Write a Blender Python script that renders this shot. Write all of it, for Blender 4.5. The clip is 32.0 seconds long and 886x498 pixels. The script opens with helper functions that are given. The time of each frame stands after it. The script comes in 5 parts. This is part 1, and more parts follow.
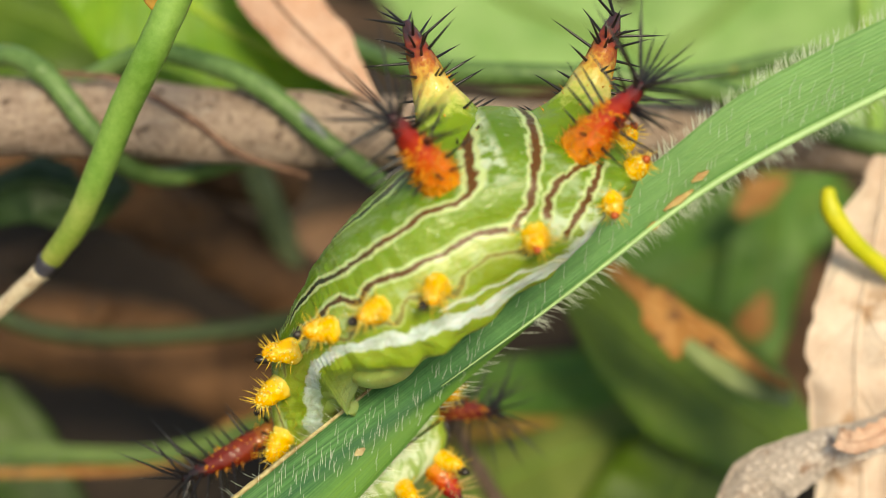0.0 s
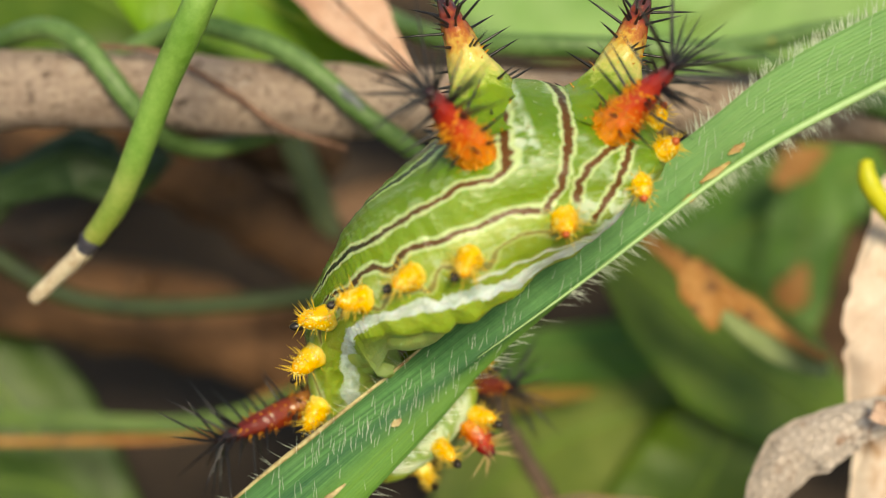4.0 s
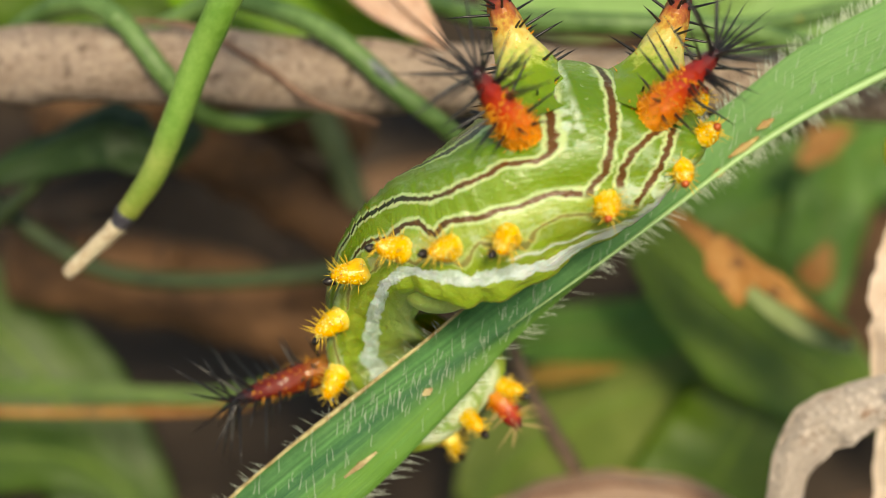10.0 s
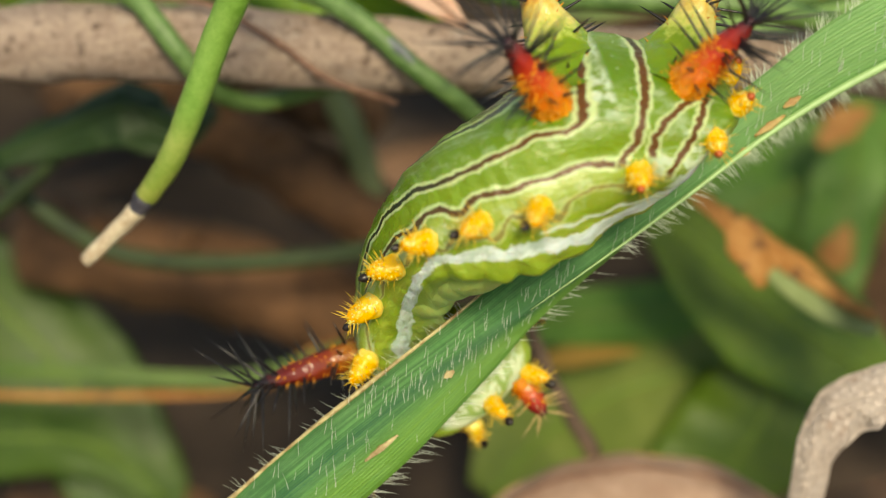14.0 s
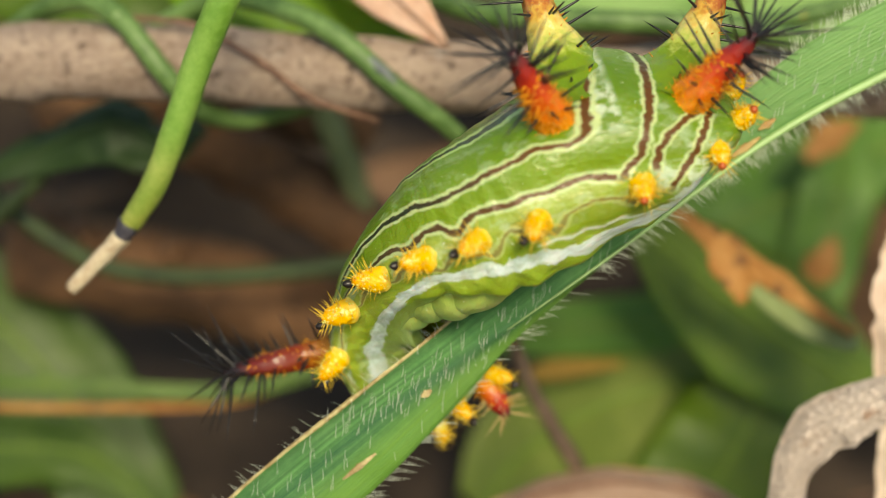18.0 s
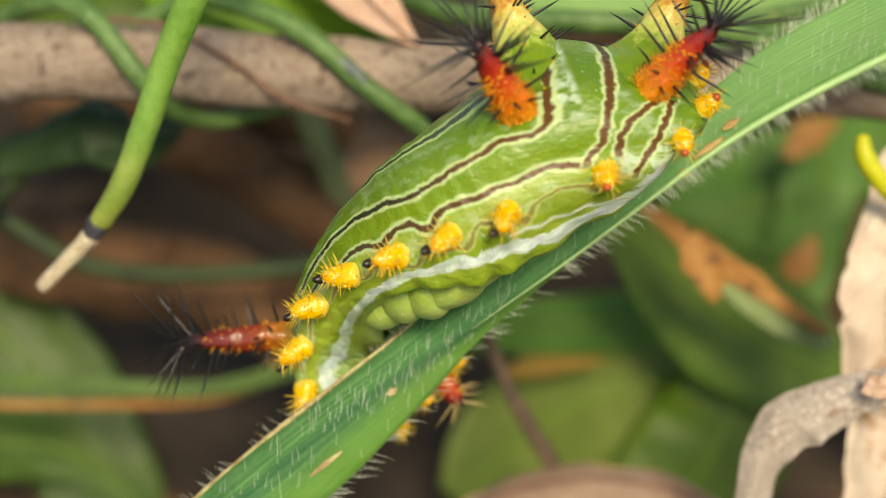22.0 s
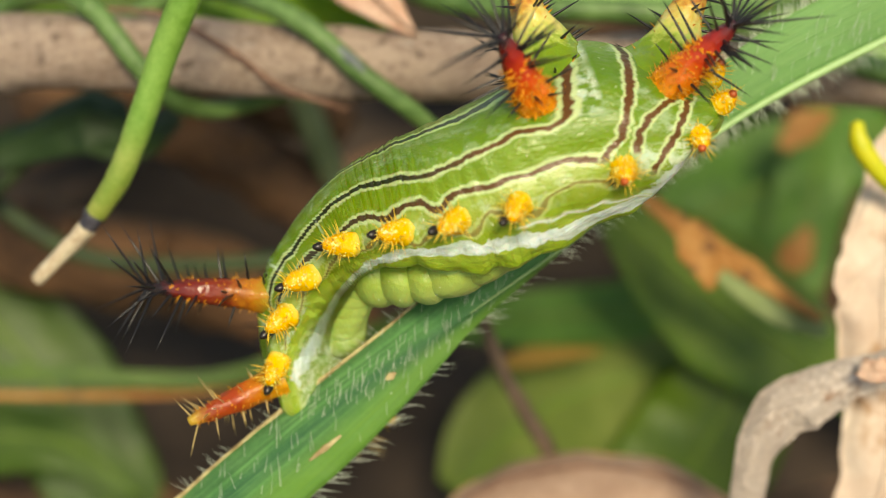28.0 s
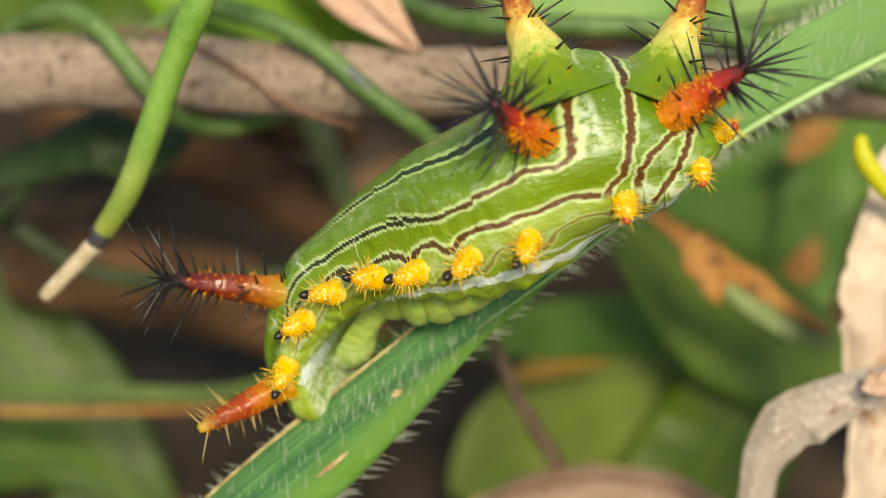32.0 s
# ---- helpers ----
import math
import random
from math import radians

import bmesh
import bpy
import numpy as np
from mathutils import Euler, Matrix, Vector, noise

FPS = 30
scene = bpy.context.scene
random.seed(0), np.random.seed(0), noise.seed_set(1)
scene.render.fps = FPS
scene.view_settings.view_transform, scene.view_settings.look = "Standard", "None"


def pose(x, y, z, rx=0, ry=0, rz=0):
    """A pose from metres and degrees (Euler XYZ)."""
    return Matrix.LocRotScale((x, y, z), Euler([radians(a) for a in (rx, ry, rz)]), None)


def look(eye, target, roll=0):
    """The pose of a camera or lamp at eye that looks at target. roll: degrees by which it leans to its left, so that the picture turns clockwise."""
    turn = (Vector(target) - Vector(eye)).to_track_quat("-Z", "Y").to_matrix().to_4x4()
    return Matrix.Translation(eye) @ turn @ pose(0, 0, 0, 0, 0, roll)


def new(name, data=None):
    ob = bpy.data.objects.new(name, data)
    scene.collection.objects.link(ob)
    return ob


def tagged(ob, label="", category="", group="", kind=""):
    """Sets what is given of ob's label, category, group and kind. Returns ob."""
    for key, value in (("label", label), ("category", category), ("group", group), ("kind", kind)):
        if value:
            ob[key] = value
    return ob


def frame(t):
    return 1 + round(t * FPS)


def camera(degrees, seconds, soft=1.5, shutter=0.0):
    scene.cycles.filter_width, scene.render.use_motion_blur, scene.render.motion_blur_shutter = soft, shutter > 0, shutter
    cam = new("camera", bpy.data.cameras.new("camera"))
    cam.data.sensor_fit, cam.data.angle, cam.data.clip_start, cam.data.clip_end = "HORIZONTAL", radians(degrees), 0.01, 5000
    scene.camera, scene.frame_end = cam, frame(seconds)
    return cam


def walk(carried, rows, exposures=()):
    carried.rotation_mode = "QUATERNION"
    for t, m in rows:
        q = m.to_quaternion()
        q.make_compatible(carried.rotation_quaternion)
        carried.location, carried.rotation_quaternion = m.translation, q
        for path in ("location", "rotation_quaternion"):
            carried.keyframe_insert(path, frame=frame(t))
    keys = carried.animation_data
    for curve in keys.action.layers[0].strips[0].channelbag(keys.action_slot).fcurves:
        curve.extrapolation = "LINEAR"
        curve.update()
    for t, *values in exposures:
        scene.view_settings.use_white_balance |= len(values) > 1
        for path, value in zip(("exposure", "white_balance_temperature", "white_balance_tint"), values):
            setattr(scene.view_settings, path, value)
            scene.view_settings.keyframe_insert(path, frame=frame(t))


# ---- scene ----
# Lengths below are in millimetres inside a working frame that leans with the view: x right, y up the slope, z towards the eye.
SLANT = pose(0, 0, 0.042, 55)
MM = 0.001

cam = camera(30, 32.0, soft=0.9)
cam.data.dof.use_dof = True
cam.data.dof.focus_distance = 0.0762
cam.data.dof.aperture_fstop = 25
walk(cam, [
    (0, SLANT @ pose(-0.00101, 0.00004, 0.07869, 2.084, -2.756, -0.282)),
    (0.5, SLANT @ pose(-0.00118, 0.00078, 0.07889, 2.327, -2.768, -0.358)),
    (1, SLANT @ pose(-0.00084, 0.00053, 0.07851, 1.878, -2.719, -0.455)),
    (1.5, SLANT @ pose(-0.00069, 0.00026, 0.07874, 1.893, -2.168, -0.474)),
    (2, SLANT @ pose(-0.00087, 0.00021, 0.07852, 1.482, -2.017, -0.420)),
    (2.5, SLANT @ pose(-0.00065, -0.00043, 0.07850, 1.521, -1.619, -0.303)),
    (3, SLANT @ pose(-0.00104, -0.00033, 0.07837, 1.282, -1.715, -0.248)),
    (3.5, SLANT @ pose(-0.00077, -0.00022, 0.07876, 1.198, -1.238, -0.227)),
    (4, SLANT @ pose(-0.00082, 0.00029, 0.07906, 0.934, -1.351, -0.211)),
    (4.5, SLANT @ pose(-0.00054, 0.00005, 0.07883, 0.937, -1.083, -0.175)),
    (6.5, SLANT @ pose(-0.00070, -0.00025, 0.07936, 1.004, -0.735, -0.105)),
    (7, SLANT @ pose(-0.00130, 0.00018, 0.07975, 0.914, -0.903, -0.084)),
    (7.5, SLANT @ pose(-0.00150, -0.00008, 0.07976, 0.696, -0.770, 0.024)),
    (8, SLANT @ pose(-0.00168, -0.00021, 0.07957, 0.678, -0.755, 0.044)),
    (8.5, SLANT @ pose(-0.00075, -0.00035, 0.07971, 0.424, -0.600, -0.013)),
    (9, SLANT @ pose(-0.00097, -0.00005, 0.07976, 0.493, -0.747, 0.016)),
    (9.5, SLANT @ pose(-0.00092, -0.00015, 0.08000, 0.443, -0.641, 0.067)),
    (10, SLANT @ pose(-0.00150, -0.00051, 0.08013, 0.516, -0.743, 0.158)),
    (10.5, SLANT @ pose(-0.00189, -0.00055, 0.07978, 0.408, -0.897, 0.127)),
    (11, SLANT @ pose(-0.00202, -0.00021, 0.07991, 0.401, -0.890, 0.115)),
    (11.5, SLANT @ pose(-0.00203, -0.00068, 0.07964, 0.302, -0.686, 0.192)),
    (12, SLANT @ pose(-0.00239, -0.00132, 0.07907, 0.303, -0.759, 0.216)),
    (12.5, SLANT @ pose(-0.00235, -0.00047, 0.07912, 0.261, -0.784, 0.154)),
    (13, SLANT @ pose(-0.00211, -0.00112, 0.07894, 0.055, -0.721, 0.104)),
    (13.5, SLANT @ pose(-0.00241, -0.00101, 0.07887, 0.039, -0.669, 0.135)),
    (15.5, SLANT @ pose(-0.00251, -0.00010, 0.07910, -0.094, -0.840, 0.069)),
    (16, SLANT @ pose(-0.00273, -0.00033, 0.07906, -0.153, -0.727, 0.142)),
    (16.5, SLANT @ pose(-0.00244, -0.00005, 0.07860, -0.392, -0.456, 0.292)),
    (17, SLANT @ pose(-0.00256, 0.00096, 0.07909, -0.502, -0.685, 0.463)),
    (17.5, SLANT @ pose(-0.00120, 0.00064, 0.07953, -0.210, -0.388, 0.270)),
    (18, SLANT @ pose(-0.00081, 0.00052, 0.07977, -0.184, -0.275, 0.202)),
    (18.5, SLANT @ pose(-0.00003, 0.00057, 0.08020, 0.061, -0.364, -0.004)),
    (19, SLANT @ pose(0.00016, 0.00072, 0.08024, -0.082, -0.255, 0.135)),
    (19.5, SLANT @ pose(0.00014, -0.00017, 0.08008, 0.105, -0.138, 0.299)),
    (20, SLANT @ pose(0.00062, 0.00045, 0.07991, -0.191, -0.116, 0.215)),
    (20.5, SLANT @ pose(0.00086, 0.00053, 0.08046, 0.021, -0.127, 0.195)),
    (21, SLANT @ pose(0.00169, -0.00042, 0.08035, -0.161, 0.463, 0.247)),
    (21.5, SLANT @ pose(0.00159, 0.00006, 0.08018, -0.425, 0.408, 0.263)),
    (22, SLANT @ pose(0.00157, 0.00075, 0.08051, -0.360, 0.235, 0.170)),
    (22.5, SLANT @ pose(0.00185, 0.00097, 0.08091, -0.267, 0.145, 0.121)),
    (23, SLANT @ pose(0.00202, 0.00039, 0.08090, -0.048, 0.447, 0.186)),
    (23.5, SLANT @ pose(0.00239, 0.00006, 0.08101, -0.135, 0.828, 0.207)),
    (24, SLANT @ pose(0.00246, 0.00015, 0.08078, -0.402, 0.851, 0.187)),
    (24.5, SLANT @ pose(0.00306, 0.00037, 0.08089, -0.436, 0.779, 0.077)),
    (25, SLANT @ pose(0.00368, 0.00037, 0.08122, -0.508, 1.036, 0.078)),
    (25.5, SLANT @ pose(0.00392, -0.00018, 0.08092, -0.906, 1.409, 0.116)),
    (27.5, SLANT @ pose(0.00207, -0.00022, 0.08083, -0.503, -0.061, 0.005)),
    (28, SLANT @ pose(0.00140, -0.00024, 0.08102, -0.166, 0.042, 0.012)),
    (28.5, SLANT @ pose(0.00165, -0.00050, 0.08071, -0.265, 0.198, 0.079)),
    (29, SLANT @ pose(0.00176, 0.00001, 0.08088, -0.226, 0.117, -0.104)),
    (29.5, SLANT @ pose(0.00176, 0.00030, 0.08141, -0.128, 0.255, -0.157)),
    (30, SLANT @ pose(0.00194, 0.00000, 0.08140, -0.231, 0.318, -0.305)),
    (30.5, SLANT @ pose(0.00227, -0.00026, 0.08147, -0.196, 0.666, -0.361)),
    (31, SLANT @ pose(0.00224, -0.00021, 0.08108, -0.204, 0.779, -0.335)),
    (31.5, SLANT @ pose(0.00208, -0.00003, 0.08141, -0.121, 0.700, -0.377)),
    (32, SLANT @ pose(0.00204, 0.00046, 0.08160, -0.058, 0.663, -0.388)),
], exposures=[(0, 0.52, 8900, 3), (32, 0.52, 8900, 3)])

# ---- light ----
world = bpy.data.worlds.new("sky")
scene.world = world
world.use_nodes = True
sky = world.node_tree.nodes.new("ShaderNodeTexSky")
sky.sky_type, sky.sun_disc = "NISHITA", False
sky.sun_elevation, sky.sun_rotation = radians(51), radians(169)
world.node_tree.links.new(sky.outputs[0], world.node_tree.nodes["Background"].inputs[0])
world.node_tree.nodes["Background"].inputs[1].default_value = 0.115
sun = new("sun", bpy.data.lights.new("sun", "SUN"))
sun.data.energy, sun.data.angle, sun.data.color = 2.5, radians(16), (1.0, 0.95, 0.86)
sun.matrix_world = look((0.12, -0.6, 0.76), (0, 0, 0.04))


# ---- materials ----
class Nodes:
    """Short hand for node trees."""

    def __init__(self, name):
        self.mat = bpy.data.materials.new(name)
        self.mat.use_nodes = True
        self.nt = self.mat.node_tree
        self.bsdf = self.nt.nodes["Principled BSDF"]
        self.out = self.nt.nodes["Material Output"]

    def node(self, kind, **values):
        n = self.nt.nodes.new("ShaderNode" + kind)
        for key, value in values.items():
            self.put(n.inputs[key.replace("_", " ")], value)
        return n

    def put(self, socket, value):
        if isinstance(value, bpy.types.NodeSocket):
            self.nt.links.new(value, socket)
        else:
            socket.default_value = value

    def math(self, op, a, b=0.0, c=0.0):
        n = self.nt.nodes.new("ShaderNodeMath")
        n.operation = op
        for i, v in enumerate((a, b, c)):
            self.put(n.inputs[i], v)
        return n.outputs[0]

    def mix(self, f, a, b):
        n = self.nt.nodes.new("ShaderNodeMix")
        n.data_type = "RGBA"
        self.put(n.inputs[0], f)
        self.put(n.inputs[6], a)
        self.put(n.inputs[7], b)
        return n.outputs[2]

    def ramp(self, f, stops):
        n = self.nt.nodes.new("ShaderNodeValToRGB")
        while len(n.color_ramp.elements) < len(stops):
            n.color_ramp.elements.new(0.5)
        for e, (p, c) in zip(n.color_ramp.elements, stops):
            e.position, e.color = p, (*c, 1)
        self.put(n.inputs[0], f)
        return n.outputs[0]

    def noise(self, scale, detail=4.0, rough=0.6, vector=None, distortion=0.0):
        n = self.node("TexNoise", Scale=scale, Detail=detail, Roughness=rough, Distortion=distortion)
        if vector is not None:
            self.put(n.inputs["Vector"], vector)
        return n.outputs[0]

    def coords(self, which="Object"):
        return self.nt.nodes.new("ShaderNodeTexCoord").outputs[which]

    def stretch(self, vector, scale):
        n = self.nt.nodes.new("ShaderNodeMapping")
        self.put(n.inputs[0], vector)
        n.inputs[3].default_value = scale
        return n.outputs[0]

    def bump(self, height, strength=0.3, distance=0.0001):
        n = self.node("Bump", Strength=strength, Distance=distance)
        self.put(n.inputs["Height"], height)
        self.put(self.bsdf.inputs["Normal"], n.outputs[0])

    def set(self, **values):
        for key, value in values.items():
            self.put(self.bsdf.inputs[key.replace("_", " ")], value)
        return self

    def translucent(self, share, colour):
        t = self.node("BsdfTranslucent")
        self.put(t.inputs[0], colour)
        m = self.nt.nodes.new("ShaderNodeMixShader")
        m.inputs[0].default_value = share
        self.nt.links.new(self.bsdf.outputs[0], m.inputs[1])
        self.nt.links.new(t.outputs[0], m.inputs[2])
        self.nt.links.new(m.outputs[0], self.out.inputs[0])


def rgb(*c):
    return (*c, 1)


def mottled(name, dark, light, scale=300, rough=0.6, bump=0.4, fine=2500, spots=None, share=0.0, sheen=0.5):
    """A natural surface: two colours by broad noise, fine grain, an optional third colour in spots."""
    n = Nodes(name)
    v = n.coords()
    broad = n.noise(scale, 3, 0.6, v)
    grain = n.noise(fine, 4, 0.7, v)
    f = n.math("MULTIPLY_ADD", n.math("SUBTRACT", grain, 0.5), 0.6, broad)
    col = n.ramp(f, [(0.3, dark), (0.7, light)])
    if spots:
        amount, colour, size = spots
        s = n.noise(size, 2, 0.5, v)
        col = n.mix(n.ramp(s, [(amount, (0, 0, 0)), (amount + 0.05, (1, 1, 1))]), col, rgb(*colour))
    n.set(Base_Color=col, Roughness=rough, Specular_IOR_Level=sheen)
    n.bump(grain, bump)
    if share:
        n.translucent(share, col)
    return n.mat


def leafy(name, dark, light, vein, width_veins=14.0, along=0.0, rough=0.45, share=0.3, edge=None, blotch=None, bump=0.5, lower=None, net=0):
    """Leaf skin. UV x runs along the leaf from 0 to 1, y across it from -1 to 1."""
    n = Nodes(name)
    uv = n.nt.nodes.new("ShaderNodeUVMap").outputs[0]
    sep = n.node("SeparateXYZ")
    n.put(sep.inputs[0], uv)
    x, y = sep.outputs[0], sep.outputs[1]
    ay = n.math("ABSOLUTE", y)
    broad = n.noise(250, 3, 0.6, n.coords())
    grain = n.noise(3000, 3, 0.7, n.coords())
    col = n.ramp(n.math("MULTIPLY_ADD", n.math("SUBTRACT", grain, 0.5), 0.5, broad), [(0.3, dark), (0.7, light)])
    if along:
        wave = n.math("SINE", n.math("MULTIPLY", y, along))
        height = n.math("MULTIPLY_ADD", wave, 0.5, 0.5)
        lines = n.noise(1.0, 5, 0.7, n.stretch(uv, (2.0, 11.0, 1.0)))
        # shade of the lengthwise grooves, put into the colour as dark streaks
        groove_shade = n.ramp(lines, [(0.36, (0.85, 0.85, 0.85)), (0.58, (0.05, 0.05, 0.05))])
        col = n.mix(n.math("MULTIPLY", groove_shade, n.ramp(x, [(0.4, (1, 1, 1)), (0.62, (0.3, 0.3, 0.3))])), col, rgb(*(c * 0.5 for c in dark)))
        fine = n.noise(1.0, 4, 0.7, n.stretch(uv, (6.0, 34.0, 1.0)))
        height = n.math("MULTIPLY", height, n.ramp(fine, [(0.35, (0, 0, 0)), (0.65, (1, 1, 1))]))
        col = n.mix(n.math("MULTIPLY", height, 0.4), col, rgb(*vein))
    else:
        slant = n.math("SUBTRACT", x, n.math("MULTIPLY", ay, 0.22))
        slant = n.math("ADD", slant, n.math("MULTIPLY", n.math("SUBTRACT", broad, 0.5), 0.02))
        saw = n.math("ABSOLUTE", n.math("SUBTRACT", n.math("FRACT", n.math("MULTIPLY", slant, width_veins)), 0.5))
        side = n.ramp(saw, [(0.0, (1, 1, 1)), (0.06, (0, 0, 0))])
        mid = n.ramp(ay, [(0.0, (1, 1, 1)), (0.05, (0, 0, 0))])
        height = n.math("MAXIMUM", side, mid)
        col = n.mix(n.math("MULTIPLY", height, 0.6), col, rgb(*vein))
    if net:
        cells = n.nt.nodes.new("ShaderNodeTexVoronoi")
        cells.feature = "DISTANCE_TO_EDGE"
        n.put(cells.inputs["Vector"], n.coords())
        n.put(cells.inputs["Scale"], net)
        mesh = n.ramp(cells.outputs["Distance"], [(0.0, (1, 1, 1)), (0.12, (0, 0, 0))])
        col = n.mix(n.math("MULTIPLY", mesh, 0.3), col, rgb(*(c * 0.6 for c in dark)))
        height = n.math("SUBTRACT", height, mesh)
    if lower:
        # sun shining through one half, painted as a yellower green
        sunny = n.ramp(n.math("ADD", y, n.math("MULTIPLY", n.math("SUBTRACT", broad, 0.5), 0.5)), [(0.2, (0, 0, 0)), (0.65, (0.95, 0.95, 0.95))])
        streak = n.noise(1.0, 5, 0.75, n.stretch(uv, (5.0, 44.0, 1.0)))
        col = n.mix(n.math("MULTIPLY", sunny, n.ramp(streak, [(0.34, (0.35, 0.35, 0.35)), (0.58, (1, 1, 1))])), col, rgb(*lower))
        # shade along the middle fold, painted as dark teal streaks
        trough_shade = n.math("MULTIPLY", n.ramp(n.math("ABSOLUTE", n.math("ADD", y, 0.02)), [(0.05, (0.9, 0.9, 0.9)), (0.28, (0, 0, 0))]), n.ramp(n.noise(1.0, 4, 0.7, n.stretch(uv, (3.0, 26.0, 1.0))), [(0.4, (0.1, 0.1, 0.1)), (0.56, (1, 1, 1))]))
        col = n.mix(n.math("MULTIPLY", trough_shade, n.ramp(x, [(0.35, (1, 1, 1)), (0.55, (0.1, 0.1, 0.1))])), col, rgb(0.025, 0.15, 0.075))
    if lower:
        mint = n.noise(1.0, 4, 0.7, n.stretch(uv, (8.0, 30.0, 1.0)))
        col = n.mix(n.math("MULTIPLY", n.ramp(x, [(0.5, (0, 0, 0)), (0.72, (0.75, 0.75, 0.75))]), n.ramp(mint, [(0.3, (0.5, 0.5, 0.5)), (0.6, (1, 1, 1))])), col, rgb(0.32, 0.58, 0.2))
    if blotch:
        amount, colour, size = blotch
        s = n.noise(size, 4, 0.65, n.coords())
        col = n.mix(n.ramp(s, [(amount, (0, 0, 0)), (amount + 0.08, (1, 1, 1))]), col, rgb(*colour))
    if edge:
        start, colour = edge
        col = n.mix(n.ramp(n.math("ADD", ay, n.math("MULTIPLY", n.math("SUBTRACT", broad, 0.5), 0.3)), [(start, (0, 0, 0)), (min(start + 0.12, 1), (1, 1, 1))]), col, rgb(*colour))
    n.set(Base_Color=col, Roughness=rough)
    n.bump(n.math("ADD", height, grain), bump)
    if share:
        n.translucent(share, col)
    return n.mat


def body_skin():
    """Caterpillar skin. UV x is the place along the body, y the angle from the back (0) to the belly (1).
    Each marking is an attribute of the skin: distance from its line in millimetres, presence, and tone or half width."""
    n = Nodes("caterpillar_skin")
    uv = n.nt.nodes.new("ShaderNodeUVMap").outputs[0]
    sep = n.node("SeparateXYZ")
    n.put(sep.inputs[0], uv)
    k, th = n.math("MULTIPLY", sep.outputs[0], 10.0), sep.outputs[1]
    flat = n.node("CombineXYZ")
    n.put(flat.inputs[0], n.math("MULTIPLY", k, 0.0026))
    n.put(flat.inputs[1], n.math("MULTIPLY", th, 0.0115))
    obj = flat.outputs[0]
    shake = n.math("MULTIPLY", n.math("SUBTRACT", n.noise(1700, 3, 0.6, obj), 0.5), 0.42)
    slow = n.math("MULTIPLY", n.math("SUBTRACT", n.noise(900, 2, 0.5, obj), 0.5), 0.09)

    def field(name):
        a = n.nt.nodes.new("ShaderNodeAttribute")
        a.attribute_name = name
        s = n.node("SeparateXYZ")
        n.put(s.inputs[0], a.outputs["Vector"])
        return s.outputs[0], s.outputs[1], s.outputs[2]

    level = n.math("SUBTRACT", th, n.math("MULTIPLY", n.math("MAXIMUM", n.math("SUBTRACT", k, 4.0), 0.0), 0.019))
    level = n.math("ADD", level, n.math("MULTIPLY", slow, 0.35))
    green, bright, cream, lime, belly = (0.1, 0.2, 0.009), (0.17, 0.28, 0.012), (0.29, 0.38, 0.055), (0.24, 0.35, 0.025), (0.46, 0.56, 0.24)
    col = n.ramp(level, [(0.0, green), (0.22, (0.125, 0.235, 0.009)), (0.34, bright), (0.385, bright), (0.42, cream), (0.495, cream), (0.53, lime), (0.6, (0.34, 0.44, 0.06)), (0.72, lime), (0.86, (0.37, 0.49, 0.12)), (1.0, belly)])
    col = n.mix(n.math("MULTIPLY", n.math("LESS_THAN", k, 1.15), n.ramp(level, [(0.36, (0, 0, 0)), (0.4, (0.7, 0.7, 0.7)), (0.52, (0.7, 0.7, 0.7)), (0.56, (0, 0, 0))])), col, rgb(*bright))
    patch = n.noise(450, 3, 0.6, obj)
    col = n.mix(n.ramp(patch, [(0.45, (0, 0, 0)), (0.75, (0.45, 0.45, 0.45))]), col, rgb(0.24, 0.36, 0.02))
    tail = n.math("MULTIPLY", n.ramp(n.math("MULTIPLY", k, 0.1), [(0.66, (0, 0, 0)), (0.78, (0.8, 0.8, 0.8))]), n.ramp(th, [(0.68, (0, 0, 0)), (0.78, (1, 1, 1))]))
    col = n.mix(tail, col, n.mix(n.ramp(n.noise(900, 5, 0.7, obj, 1.5), [(0.44, (0, 0, 0)), (0.56, (1, 1, 1))]), rgb(0.22, 0.34, 0.09), rgb(0.6, 0.67, 0.5)))
    wax_glare, border = (0.54, 0.64, 0.48), (0.52, 0.63, 0.3)
    # waxy white and painted glare: between the horns, round the cheek and in thin veils along the back
    def veil(col, scale, low, high, k_mid, k_half, th_mid, th_half, most):
        f = n.math("MULTIPLY", n.ramp(n.noise(scale, 4, 0.7, obj), [(low, (0, 0, 0)), (high, (most, most, most))]), n.ramp(n.math("ABSOLUTE", n.math("SUBTRACT", k, k_mid)), [(k_half * 0.6, (1, 1, 1)), (k_half, (0, 0, 0))]))
        return n.mix(n.math("MULTIPLY", f, n.ramp(n.math("ABSOLUTE", n.math("SUBTRACT", th, th_mid)), [(th_half * 0.6, (1, 1, 1)), (th_half, (0, 0, 0))])), col, rgb(*wax_glare))

    col = veil(col, 1300, 0.43, 0.53, 1.18, 0.16, 0.11, 0.12, 0.9)
    col = veil(col, 1100, 0.44, 0.53, 0.6, 0.3, 0.44, 0.08, 0.85)
    col = veil(col, 1200, 0.48, 0.58, 0.5, 0.5, 0.2, 0.16, 0.3)
    col = veil(col, 1400, 0.5, 0.6, 4.5, 3.0, 0.47, 0.05, 0.35)
    col = veil(col, 1300, 0.5, 0.6, 4.5, 2.6, 0.17, 0.1, 0.2)
    col = veil(col, 1000, 0.44, 0.53, 0.15, 0.3, 0.38, 0.15, 0.85)
    col = veil(col, 1300, 0.54, 0.64, 7.4, 1.6, 0.28, 0.1, 0.45)
